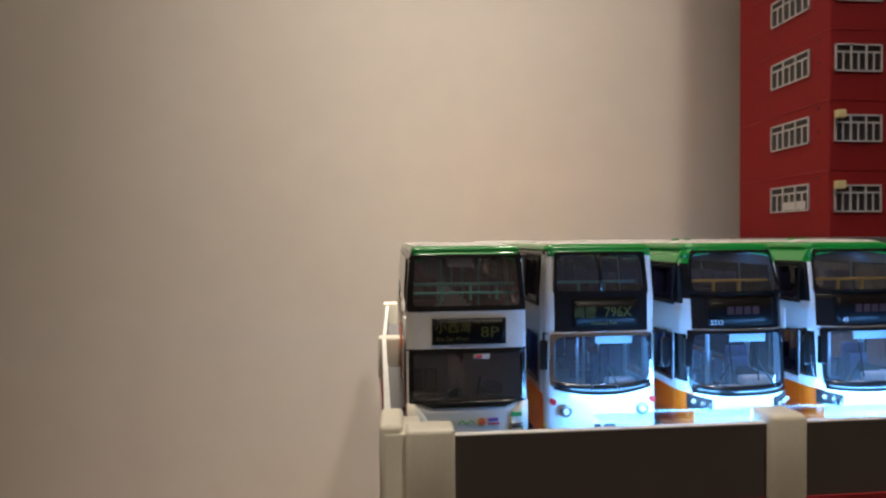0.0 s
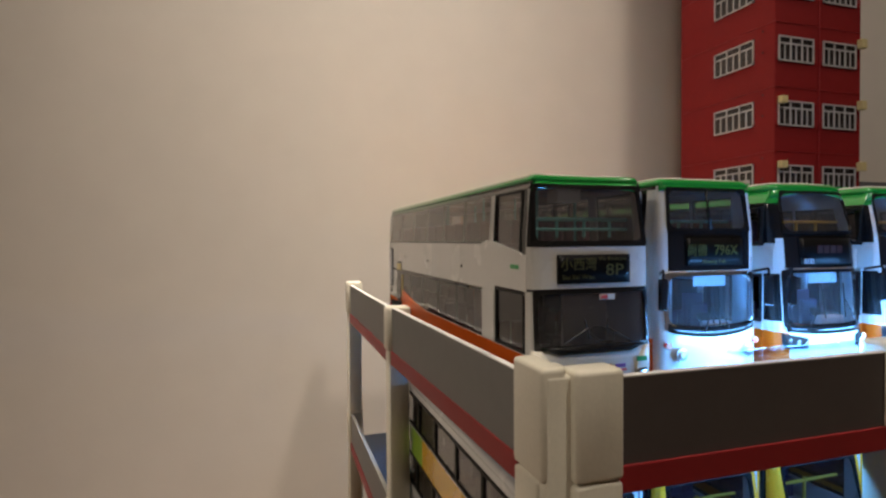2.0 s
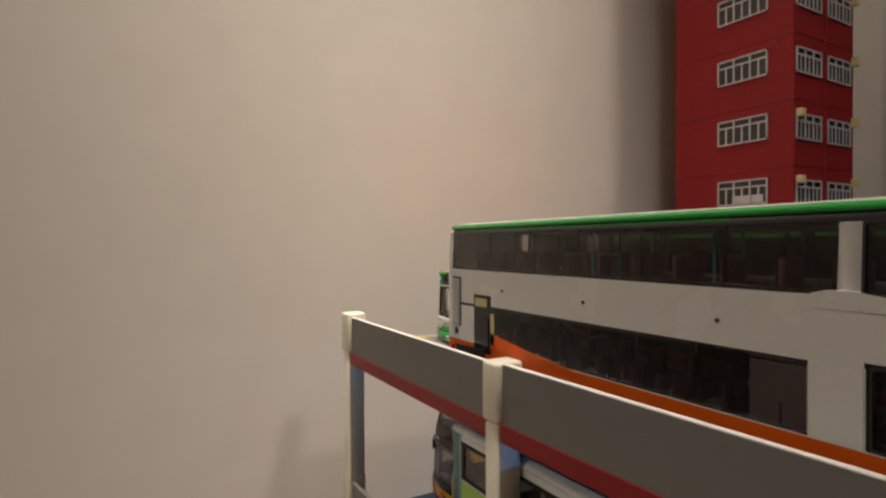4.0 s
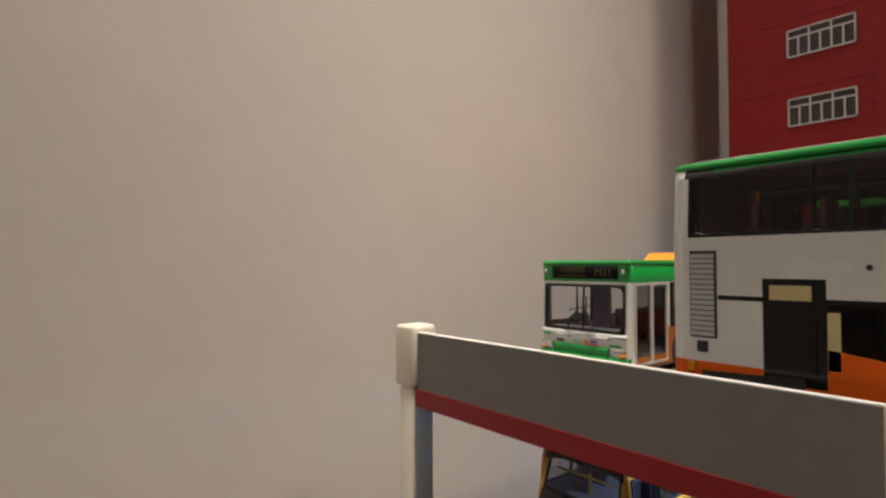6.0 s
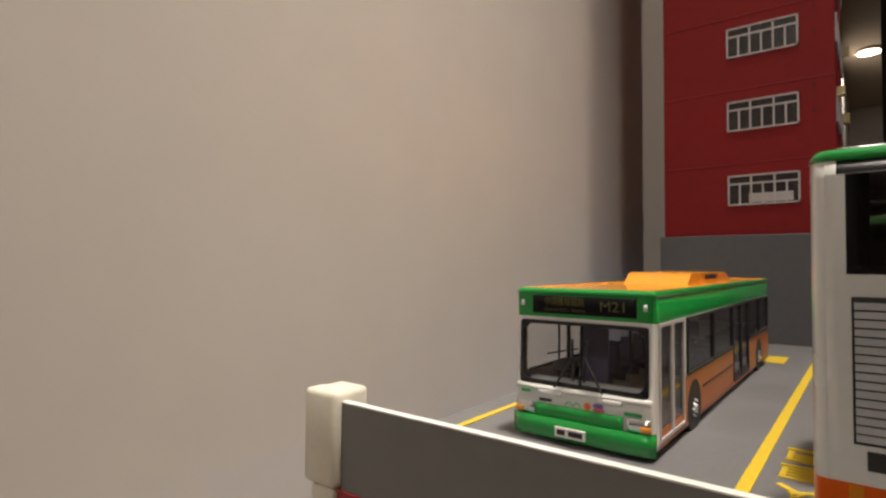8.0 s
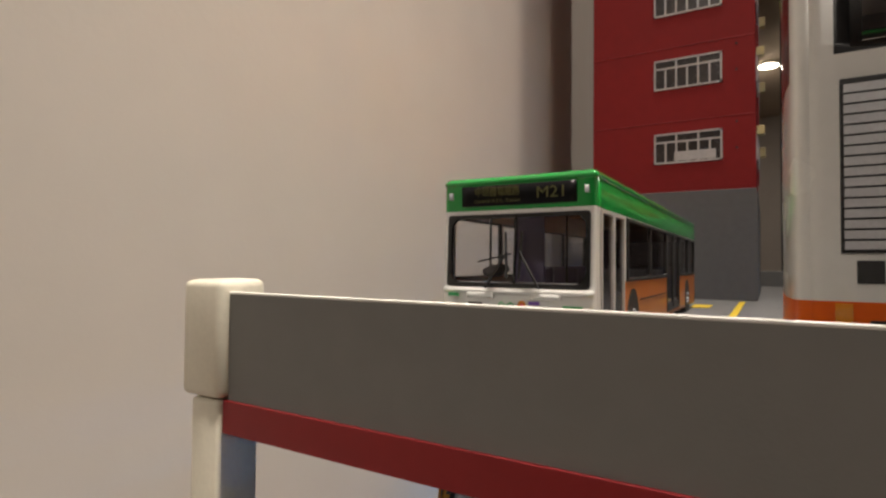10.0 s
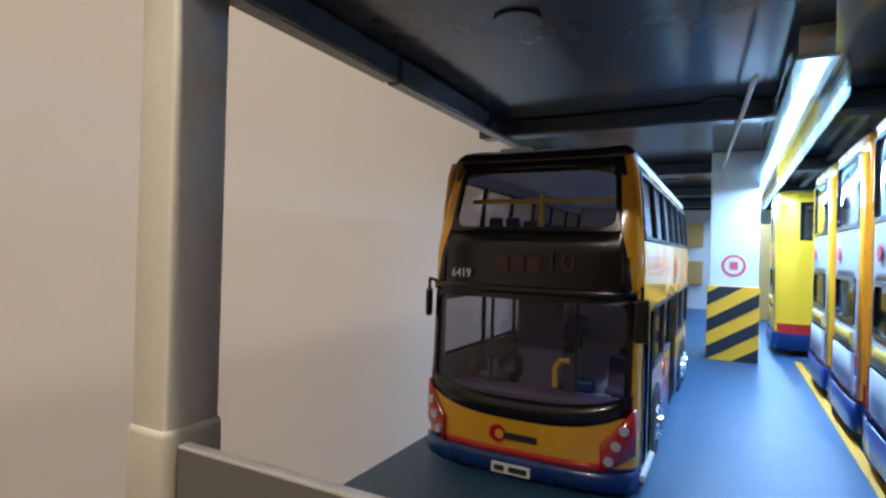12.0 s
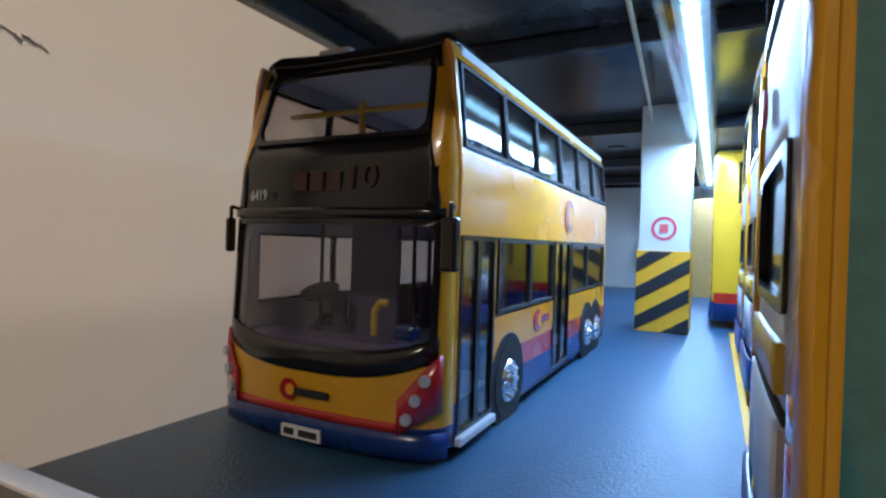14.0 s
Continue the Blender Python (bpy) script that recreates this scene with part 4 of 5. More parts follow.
    for sgn in (-1, 1):
        c = part("corner_trim", front_patch(sh, *sorted((sgn * 0.0115, sgn * (hw - 0.0003))), lambda u: 0.0085, lambda u: 0.0128 + min(0.0042, max(0, (abs(u) - 0.0115) * 1.3)), 0.0004), "ivory", b, "pale corner trim")
        part("headlamp", front_patch(sh, *sorted((sgn * 0.0118, sgn * 0.0150)), lambda u: 0.0088, lambda u: 0.0112, 0.0007, 6), "chrome", c)
    sign(b, sh, -0.0098, 0.0108, 0.0330, 0.0402, [("小西灣", 0.0034, -0.0040, 0.0376, 0.0100), ("Siu Sai Wan", 0.0016, -0.0042, 0.0346, 0.0090), ("8P", 0.0042, 0.0062, 0.0362, 0.0052), ("Via Eastern", 0.0012, 0.0055, 0.0391, 0.0080)])
    y = sh.at("F", 0, 0.03).y
    part("sun_sticker", box(0.0018, 0.0062, y - 0.0004, y - 0.0002, 0.0288, 0.0303), "ink_pale", b)
    part("sun_sticker", box(0.0022, 0.0040, y - 0.00055, y - 0.0004, 0.0291, 0.0300), "ink_pink", b)
    logo(b, sh, 0.0035, 0.0118)
    bars([(-hw + 0.0022, -hw + 0.0042, 0.0128, 0.0135, sh.at("F", -hw + 0.003, 0.013).y - 0.0003), (hw - 0.0052, hw - 0.0022, 0.0130, 0.0142, sh.at("F", hw - 0.0035, 0.013).y - 0.0006)], "ink_green", b)
    wipers(b, sh, 0.0185, 0.0095, "chassis", 0.007, 0.005)
    plate(b, sh, 0.0068)
    part("dome", front_patch(sh, -hw + 0.0006, hw - 0.0006, lambda u: 0.0574 - 5 * u * u, lambda u: 0.0586, 0.00015, 20), "green", b, "green front dome")
    # upper front handrail, two bars with short uprights
    rail = part("handrail", rod([(-0.0145, 0.0085, 0.0492), (0.0148, 0.0085, 0.0492)], 0.0005), "teal", b, "teal handrail")
    part("handrail_bar", rod([(-0.0145, 0.0085, 0.0466), (0.0148, 0.0085, 0.0466)], 0.0004), "teal", rail)
    for x in (-0.0062, 0.0018, 0.0095):
        part("handrail_upright", rod([(x, 0.0085, 0.0492), (x, 0.0085, 0.0445)], 0.0004), "teal", rail)
    part("ceiling_box", box(-0.004, 0.003, 0.012, 0.018, 0.054, 0.0575, 0.0003), "ink_pale", b)
    fit_out(b, sh, [0.0085, 0.0375], "seat", [0.022 + k * 0.0125 for k in range(11)])
    part("stair_block", box(-hw + 0.002, -0.003, 0.028, 0.046, 0.0086, 0.0366), "interior", b)
    for x, yy in ((-0.006, 0.020), (0.006, 0.020), (-0.006, 0.06), (0.006, 0.06), (-0.006, 0.10), (0.006, 0.10), (0.006, 0.14)):
        part("pole", rod([(x, yy, 0.0377), (x, yy, 0.0583)], 0.00035, 6), "teal", b)
    part("cab_divider", box(0.001, hw - 0.002, 0.018, 0.019, 0.0086, 0.03), "interior", b)
    part("steering_wheel", disc((0.008, 0.0095, 0.0185), (0, -0.5, 1), 0.0034, 0.0034, 0.0006, 20), "chassis", b)
    part("dashboard", box(-hw + 0.002, hw - 0.002, 0.0045, 0.0085, 0.0086, 0.0165, 0.0008), "chassis", b)
    part("green_lining", box(-hw + 0.0012, -hw + 0.0018, 0.05, 0.16, 0.0568, 0.058), "green", b)
    return place(b, 0.0262, 0.143, DECK)


def bus_row(kind, px, py):
    """The three further white and green buses of the row: kind 0 older, 1 and 2 newer fronts."""
    sh = Shell(0.0335, 0.1645 if kind else 0.1655, 0.061, 0.0046 if kind == 0 else 0.0095, 3.2 if kind == 0 else 2.5, [
        [(0.0, 0.0), (0.018, 0.0), (0.034, 0.0012), (0.046, 0.0016), (0.0585, 0.0036)],
        [(0.0, 0.0), (0.014, 0.0), (0.018, 0.0003), (0.034, 0.0022), (0.046, 0.0036), (0.0585, 0.0078)],
        [(0.0, 0.0), (0.014, 0.0), (0.018, 0.0003), (0.034, 0.0026), (0.046, 0.0040), (0.0585, 0.0090)]][kind], tumble=((0.0, 0.0), (0.046, 0.0), (0.0545, 0.0006), (0.0585, 0.0008 if kind == 0 else 0.0026)))
    lab = ["white and green double-decker model bus with split upper windscreen", "white and green double-decker model bus with black upper mask", "white and green double-decker model bus with tall rounded windscreen"][kind]
    b = bus_base("double_decker_bus", lab, sh, "buses on the upper deck")
    hw = sh.W / 2
    top = 0.0563 if kind == 0 else 0.0535
    ups = [(0.0100, 0.026, 0.0425, top)] + [(0.027 + k * 0.0225, 0.049 + k * 0.0225, 0.0432, top) for k in range(6)]
    low = [(0.0100, 0.022, 0.019, 0.033)] + [(0.024 + k * 0.0225, 0.046 + k * 0.0225, 0.0175, 0.0305) for k in range(5)]
    if kind == 0:
        uw, lw = (-hw + 0.0028, hw - 0.0028, 0.0462, 0.0580), (-hw + 0.0018, hw - 0.0018, 0.0195, 0.0345)
    elif kind == 1:
        uw, lw = (-hw + 0.0030, hw - 0.0016, 0.0455, 0.0582), (-hw + 0.0022, hw - 0.0012, 0.0178, 0.0345)
    else:
        uw, lw = (-hw + 0.0022, hw - 0.0022, 0.0455, 0.0582), (-hw + 0.0030, hw - 0.0030, 0.0180, 0.0345)
    holes = {"L": ups + low, "R": ups + low, "F": [uw, lw]}
    band = [(0, 1, 0, 0.0165, "orange"), (0.008, 0.164, 0.0418, 0.0585, "black"), (0, 1, top + 0.0012, 0.07, "green" if kind else "black")]
    bands = {"L": band, "R": band, "B": [(-1, 1, 0, 0.0155, "orange")],
             "F": [(-1, 1, 0, 0.007, "green"), (uw[0] if kind != 1 else -1, uw[1], 0.0352 if kind != 1 else 0.0440, 0.0585, "black"), (uw[0], uw[1], 0.0352, 0.0585, "black")] + ([] if kind == 0 else [(-1, -0.0138, 0, 0.0165, "orange"), (0.0138, 1, 0, 0.0165, "orange"), (-1, -0.0150, 0.0195, 0.0335, "black"), (0.0150, 1, 0.0195, 0.0335, "black"), (-1, -0.0155, 0.0425, 0.0563, "black"), (0.0155, 1, 0.0425, 0.0545, "black"), (-1, -0.0135, 0.0545, 0.07, "green"), (0.0135, 1, 0.0545, 0.07, "green")])}
    body(b, sh, 0.003, 0.0585, holes, bands, ["white", "orange", "black", "green"], "ink_pale")
    part("roof", roof_mesh(sh, 0.0584, 3, 0.0032), ["green", "white"], b, "white roof with a green edge")
    for s in "LR":
        side_windows(b, sh, s, ups, "glass_tint", 0.0005, 0.0007)
        side_windows(b, sh, s, low, "glass_dark", 0.0005, 0.0007)
        part("side_sweep", patch(sh, s, [(0.006, 0.0345), (0.006, 0.0405), (0.04, 0.0412), (0.055, 0.0345), (0.03, 0.0338)], 0.0002), "white", b)
        sgn = -1 if s == "L" else 1
        for wy in (0.031, 0.120, 0.133):
            wheel(b, sgn * (hw - 0.0004), wy)
        mirror(b, sh, hw, 0.0345, sgn, (0.0011, 0.0018, 0.0085), 0.0012)
    part("windscreen", pane(sh, "F", *uw), "hazy_top", b, "upper windscreen")
    part("windscreen_rubber", rim(sh, "F", *uw, 0.0007, 0.002), "black", b)
    part("windscreen", pane(sh, "F", *lw), "hazy", b, "lower windscreen")
    part("windscreen_rubber", rim(sh, "F", *lw, 0.0007, 0.003), "black" if kind else "chrome", b)
    if kind == 0:
        part("centre_bar", front_patch(sh, -0.0003, 0.0003, lambda u: 0.0465, lambda u: 0.058, 0.0003, 2), "black", b)
        part("chin", front_patch(sh, lw[0] + 0.0005, lw[1] - 0.0005, lambda u: 0.0170 + 9 * u * u, lambda u: 0.0200 + 5 * u * u), "black", b, "black lower edge of the windscreen")
        sign(b, sh, -0.0085, 0.0110, 0.0366, 0.0442, [("尚德", 0.0036, -0.0052, 0.0406, 0.0062), ("796X", 0.0040, 0.0046, 0.0407, 0.0080), ("Sheung Tak", 0.0014, 0.0004, 0.0377, 0.0080)])
        for sgn in (-1, 1):
            h = part("headlamp", disc(sh.at("F", sgn * 0.0112, 0.0128, 0.0004), (0, 1, 0), 0.0018, 0.0016, 0.0012, 24), "chrome", b, "round headlamp")
            part("bulb", disc(sh.at("F", sgn * 0.0112, 0.0128, 0.0012), (0, 1, 0), 0.0008, 0.0008, 0.0006, 16), "ink_pale", h)
            part("indicator", disc(sh.at("F", sgn * 0.0146, 0.0152, 0.0004), (0, 1, 0), 0.0009, 0.0009, 0.0012, 18), "lamp_red", b)
    else:
        k = 0.0065 if kind == 1 else 0.006
        part("chin", front_patch(sh, lw[0] + 0.0003, lw[1] - 0.0003, lambda u: 0.0160 + k * 6000 * abs(u) ** 2.6, lambda u: 0.0188 + k * 5000 * abs(u) ** 2.6), "black", b, "black lower edge of the windscreen")
        sg = sign(b, sh, -0.0095, 0.0115, 0.0362, 0.0440, [])
        lettering("5232" if kind == 1 else "45", 0.0020, "ink_pale", sg, pose(-0.0072, sh.at("F", -0.0072, 0.037).y - 0.0006, 0.0371), "fleet_number")
        bars([(-0.004 + i * 0.0026, -0.0020 + i * 0.0026, 0.0395, 0.0418, sh.at("F", 0, 0.041).y - 0.0006) for i in range(4)], "sign_ink_red", sg, "character_bar")
        for sgn in (-1, 1):
            h = part("headlamp", front_patch(sh, *sorted((sgn * 0.0095, sgn * 0.0152)), lambda u: 0.0118, lambda u: 0.0150 + 0.2 * (abs(u) - 0.0095), 0.0005, 6), "chassis", b)
            for i in range(3):
                part("bulb", disc(sh.at("F", sgn * (0.0104 + 0.0018 * i), 0.0135 + 0.0004 * i, 0.0009), (0, 1, 0), 0.0007, 0.0006, 0.0008, 14), "chrome", h)
    part("dome", front_patch(sh, -hw + 0.0006, hw - 0.0006, lambda u: 0.0578 - (7 if kind else 3) * u * u, lambda u: 0.0587, 0.0002, 20), "green", b, "green front dome")
    wipers(b, sh, 0.0185, 0.0042 if kind == 0 else 0.009, "chassis", 0.0032 if kind == 0 else 0.0052, 0.0105)
    plate(b, sh, 0.0085)
    if kind:
        for x in (-0.0085, -0.0045):
            part("roof_vent", disc((x, 0.024, 0.0613), (0, 0, 1), 0.0014, 0.0011, 0.0012, 20), "green", b, "small round roof vent")
    rail = part("handrail", rod([(-0.0135, 0.0095, 0.0490), (0.0135, 0.0095, 0.0490)], 0.0004), "teal" if kind == 0 else "rail_yellow", b)
    for x in (-0.004, 0.004):
        part("handrail_upright", rod([(x, 0.0095, 0.0490), (x, 0.0095, 0.0455)], 0.0004), "teal" if kind == 0 else "rail_yellow", rail)
    fit_out(b, sh, [0.0085, 0.0385], "seat_blue", [0.022 + k * 0.014 for k in range(9)], "ink_pale")
    part("dashboard", box(-hw + 0.002, hw - 0.002, 0.005, 0.0095, 0.0086, 0.0170, 0.0008), "ink_pale", b)
    part("binnacle", box(0.0035, 0.0125, 0.0062, 0.0095, 0.0170, 0.0200, 0.0008), "ink_pale", b)
    part("front_bulkhead", box(-hw + 0.0016, hw - 0.0016, 0.0085, 0.0165, 0.0368, 0.0376), "ink_pale", b)
    part("steering_wheel", disc((0.0075, 0.0102, 0.0200), (0, -0.5, 1), 0.0034, 0.0034, 0.0006, 20), "chassis", b)
    part("cab_divider", box(0.0060, hw - 0.003, 0.019, 0.0197, 0.0086, 0.0270, 0.0004), "seat_blue", b, "violet cab partition")
    part("driver_seat", box(0.0040, 0.0105, 0.0135, 0.0152, 0.0120, 0.0245, 0.0007), "seat_blue", b, "violet driver seat")
    part("sun_blind", box(0.0010, hw - 0.004, 0.0092, 0.0095, 0.0300, 0.0338, 0.0002), "ink_pale", b)
    part("stair_block", box(-hw + 0.002, -0.008, 0.028, 0.046, 0.0086, 0.037), "seat_blue", b)
    for x, yy in ((-0.003, 0.014), (-0.0095, 0.017), (0.0025, 0.024), (-0.006, 0.033)):
        part("pole", rod([(x, yy, 0.0086), (x, yy, 0.0375)], 0.0004, 6), "ink_pale", b)
    if kind == 0:
        part("rear_stripe", box(-hw - 0.0003, -hw + 0.0002, sh.L - 0.004, sh.L - 0.0025, 0.004, 0.058), "amber", b)
    return place(b, px, py, DECK)


# ---- the green, white and orange single-decker ----
def bus_single():
    sh = Shell(0.0350, 0.170, 0.038, 0.0022, 7.0, [(0.0, 0.0), (0.013, 0.0), (0.0145, 0.0006), (0.030, 0.0016), (0.0365, 0.0012)], 0.002)
    b = bus_base("single_decker_bus", "green, white and orange single-decker model bus with closed doors", sh)
    hw = sh.W / 2
    dz0, dz1 = 0.0035, 0.0305
    door1, door2 = (0.0042, 0.0255, dz0, dz1), (0.088, 0.118, dz0, dz1)
    w_r = [(0.0285, 0.058, 0.0155, 0.0300), (0.0586, 0.0872, 0.0155, 0.0300), (0.1195, 0.1430, 0.0155, 0.0300), (0.1436, 0.166, 0.0155, 0.0300)]
    w_l = [(0.005 + k * 0.027, 0.0312 + k * 0.027, 0.0155, 0.0300) for k in range(6)]
    ws = (-hw + 0.0014, hw - 0.0014, 0.0142, 0.0297)
    holes = {"R": w_r + [door1, door2], "L": w_l, "F": [ws], "B": [(-0.013, 0.013, 0.017, 0.03)]}
    bands = {"R": [(0, 1, 0, 0.0152, "tan_orange"), (0, 0.0042, 0, 0.05, "white"), (0.027, 0.168, 0.0150, 0.0304, "black"), (0, 1, 0.0306, 0.05, "green")],
             "L": [(0.004, 1, 0, 0.0152, "tan_orange"), (0.005, 0.168, 0.0150, 0.0304, "black"), (0, 1, 0.0306, 0.05, "green")],
             "F": [(-1, 1, 0, 0.0064, "green"), (-1, 1, 0.0308, 0.05, "green")], "B": [(-1, 1, 0, 0.0152, "tan_orange"), (-1, 1, 0.0308, 0.05, "green")]}
    body(b, sh, 0.0022, 0.0366, holes, bands, ["white", "tan_orange", "black", "green"])
    part("roof", roof_mesh(sh, 0.0365, 2, 0.0014), ["green", "amber"], b, "orange roof with a green edge")
    pod = part("roof_pod", prism([(0.056, 0.0372), (0.061, 0.0410), (0.064, 0.0416), (0.112, 0.0416), (0.116, 0.0402), (0.122, 0.0372)], "x", -0.0095, 0.0105), "amber", b, "orange roof cooling pod")
    for k in range(3):
        part("pod_vent", box(0.0100, 0.0109, 0.080 + k * 0.006, 0.0845 + k * 0.006, 0.0395, 0.0409), "chassis", pod)
    part("bumper", front_patch(sh, -hw + 0.0002, hw - 0.0002, lambda u: 0.0014, lambda u: 0.0062, 0.0009, 24), "green", b, "green bumper")
    part("bumper_step", front_patch(sh, -0.0115, 0.0108, lambda u: 0.0062, lambda u: 0.0094, 0.0006, 16), "green", b)
    part("white_ledge", front_patch(sh, -hw + 0.0006, hw - 0.0006, lambda u: 0.0126, lambda u: 0.0138, 0.0006, 20), "white", b)
    for x in (-0.0075, 0.0075):
        part("ledge_step", front_patch(sh, x - 0.0032, x + 0.0032, lambda u: 0.0116, lambda u: 0.0128, 0.0006, 8), "white", b)
    part("windscreen", pane(sh, "F", *ws), "glass", b)
    part("windscreen_rubber", rim(sh, "F", *ws, 0.0007, 0.0024), "black", b)
    part("screen_bar", front_patch(sh, -0.00025, 0.00025, lambda u: 0.0146, lambda u: 0.0294, 0.0002, 2), "black", b)
    wipers(b, sh, 0.0138, 0.0062, "chassis", 0.0048, 0.0105, 0.00030)
    sign(b, sh, -0.0128, 0.0135, 0.0318, 0.0362, [("中環機場鐵路", 0.0024, -0.0042, 0.0347, 0.0105), ("Central A.E.L. Station", 0.0012, -0.0042, 0.0328, 0.0110), ("M21", 0.0034, 0.0082, 0.0340, 0.0058)])
    for s in (-1, 1):
        hl = part("headlamp", front_patch(sh, *sorted((s * 0.0118, s * 0.0168)), lambda u: 0.0066, lambda u: 0.0094, 0.0007, 6), "chrome", b, "headlamp unit")
        part("indicator", front_patch(sh, *sorted((s * 0.0148, s * 0.0168)), lambda u: 0.0067, lambda u: 0.0080, 0.0009, 4), "lamp_amber", hl)
        part("marker", front_patch(sh, *sorted((s * 0.0152, s * 0.0160)), lambda u: 0.0335, lambda u: 0.0350, 0.0004, 3), "ink_pale", b)
    plate(b, sh, 0.0034, 0.0078, 0.0024, -0.0018, 0.0013)
    logo(b, sh, 0.0022, 0.0104, 0.85)
    bars([(-0.0152, -0.0126, 0.0118, 0.0125, sh.at("F", -0.014, 0.012).y - 0.0010), (0.0110, 0.0150, 0.0098, 0.0106, sh.at("F", 0.013, 0.01).y - 0.0003)], "ink_green", b)
    part("badge", front_patch(sh, -0.0105, -0.0072, lambda u: 0.0100, lambda u: 0.0106, 0.0003, 3), "chassis", b)
    side_windows(b, sh, "R", w_r, "glass_dark", 0.0004, 0.0006)
    side_windows(b, sh, "L", w_l, "glass", 0.0005, 0.0006)
    part("window_pane", pane(sh, "B", -0.013, 0.013, 0.017, 0.03), "glass_dark", b)
    for d0, d1, z0, z1 in (door1, door2):
        mid = (d0 + d1) / 2
        for a, c in ((d0 + 0.0004, mid - 0.0003), (mid + 0.0003, d1 - 0.0004)):
            dr = part("door_leaf", rim(sh, "R", a, c, z0 + 0.0002, z1 - 0.0002, 0.0006, 0.0006, 0.0002), "win_white" if d0 < 0.05 else "chassis", b, "folding door leaf")
            part("door_glass", pane(sh, "R", a + 0.0004, c - 0.0004, z0 + 0.0006, z1 - 0.0006), "glass_dark", dr)
            # the front door's orange strip is a painted reflection low on the glass
            part("door_foot_patch", patch(sh, "R", [(a + 0.0007, z0 + 0.0007), (c - 0.0007, z0 + 0.0007), (c - 0.0007, z0 + 0.0025), (a + 0.0007, z0 + 0.0025)], -0.0001), "tan_orange" if d0 < 0.05 else "chassis", dr)
    part("skirt_joint", patch(sh, "R", [(0.044, 0.0098), (0.086, 0.0098), (0.086, 0.0101), (0.044, 0.0101)], 0.0002), "chassis", b)
    for s in (-1, 1):
        for wy in (0.035, 0.141):
            arch = disc((s * (hw - 0.0012), wy, 0.0062), (1, 0, 0), 0.0070, 0.0070, 0.0025, 28)
            part("wheel_arch", arch, "chassis", b, "black wheel arch")
            wheel(b, s * (hw - 0.0004), wy, 0.0056)
    fit_out(b, sh, [0.0062], "seat_blue", [0.040 + k * 0.0125 for k in range(9)])
    part("dashboard", box(-hw + 0.002, hw - 0.003, 0.0035, 0.0068, 0.0063, 0.0150, 0.0008), "ink_pale", b)
    part("steering_wheel", disc((-0.0085, 0.0098, 0.0175), (0, -0.4, 1), 0.0032, 0.0032, 0.0006, 20), "chassis", b)
    part("cab_divider", box(-0.0065, 0.001, 0.016, 0.0168, 0.0063, 0.0305), "seat_blue", b, "violet cab partition")
    part("cab_divider", box(0.006, 0.0125, 0.034, 0.035, 0.0063, 0.028, 0.0006), "seat_blue", b, "violet cab partition")
    for x, yy in ((-0.012, 0.014), (0.004, 0.024), (0.008, 0.03), (0.010, 0.06)):
        part("pole", rod([(x, yy, 0.0063), (x, yy, 0.036)], 0.0003, 6), "chassis", b)
    part("rail", rod([(-0.015, 0.013, 0.0195), (-0.0066, 0.014, 0.0215)], 0.0002, 6), "chassis", b)
    return place(b, 0.042, 0.3615, DECK, -90)


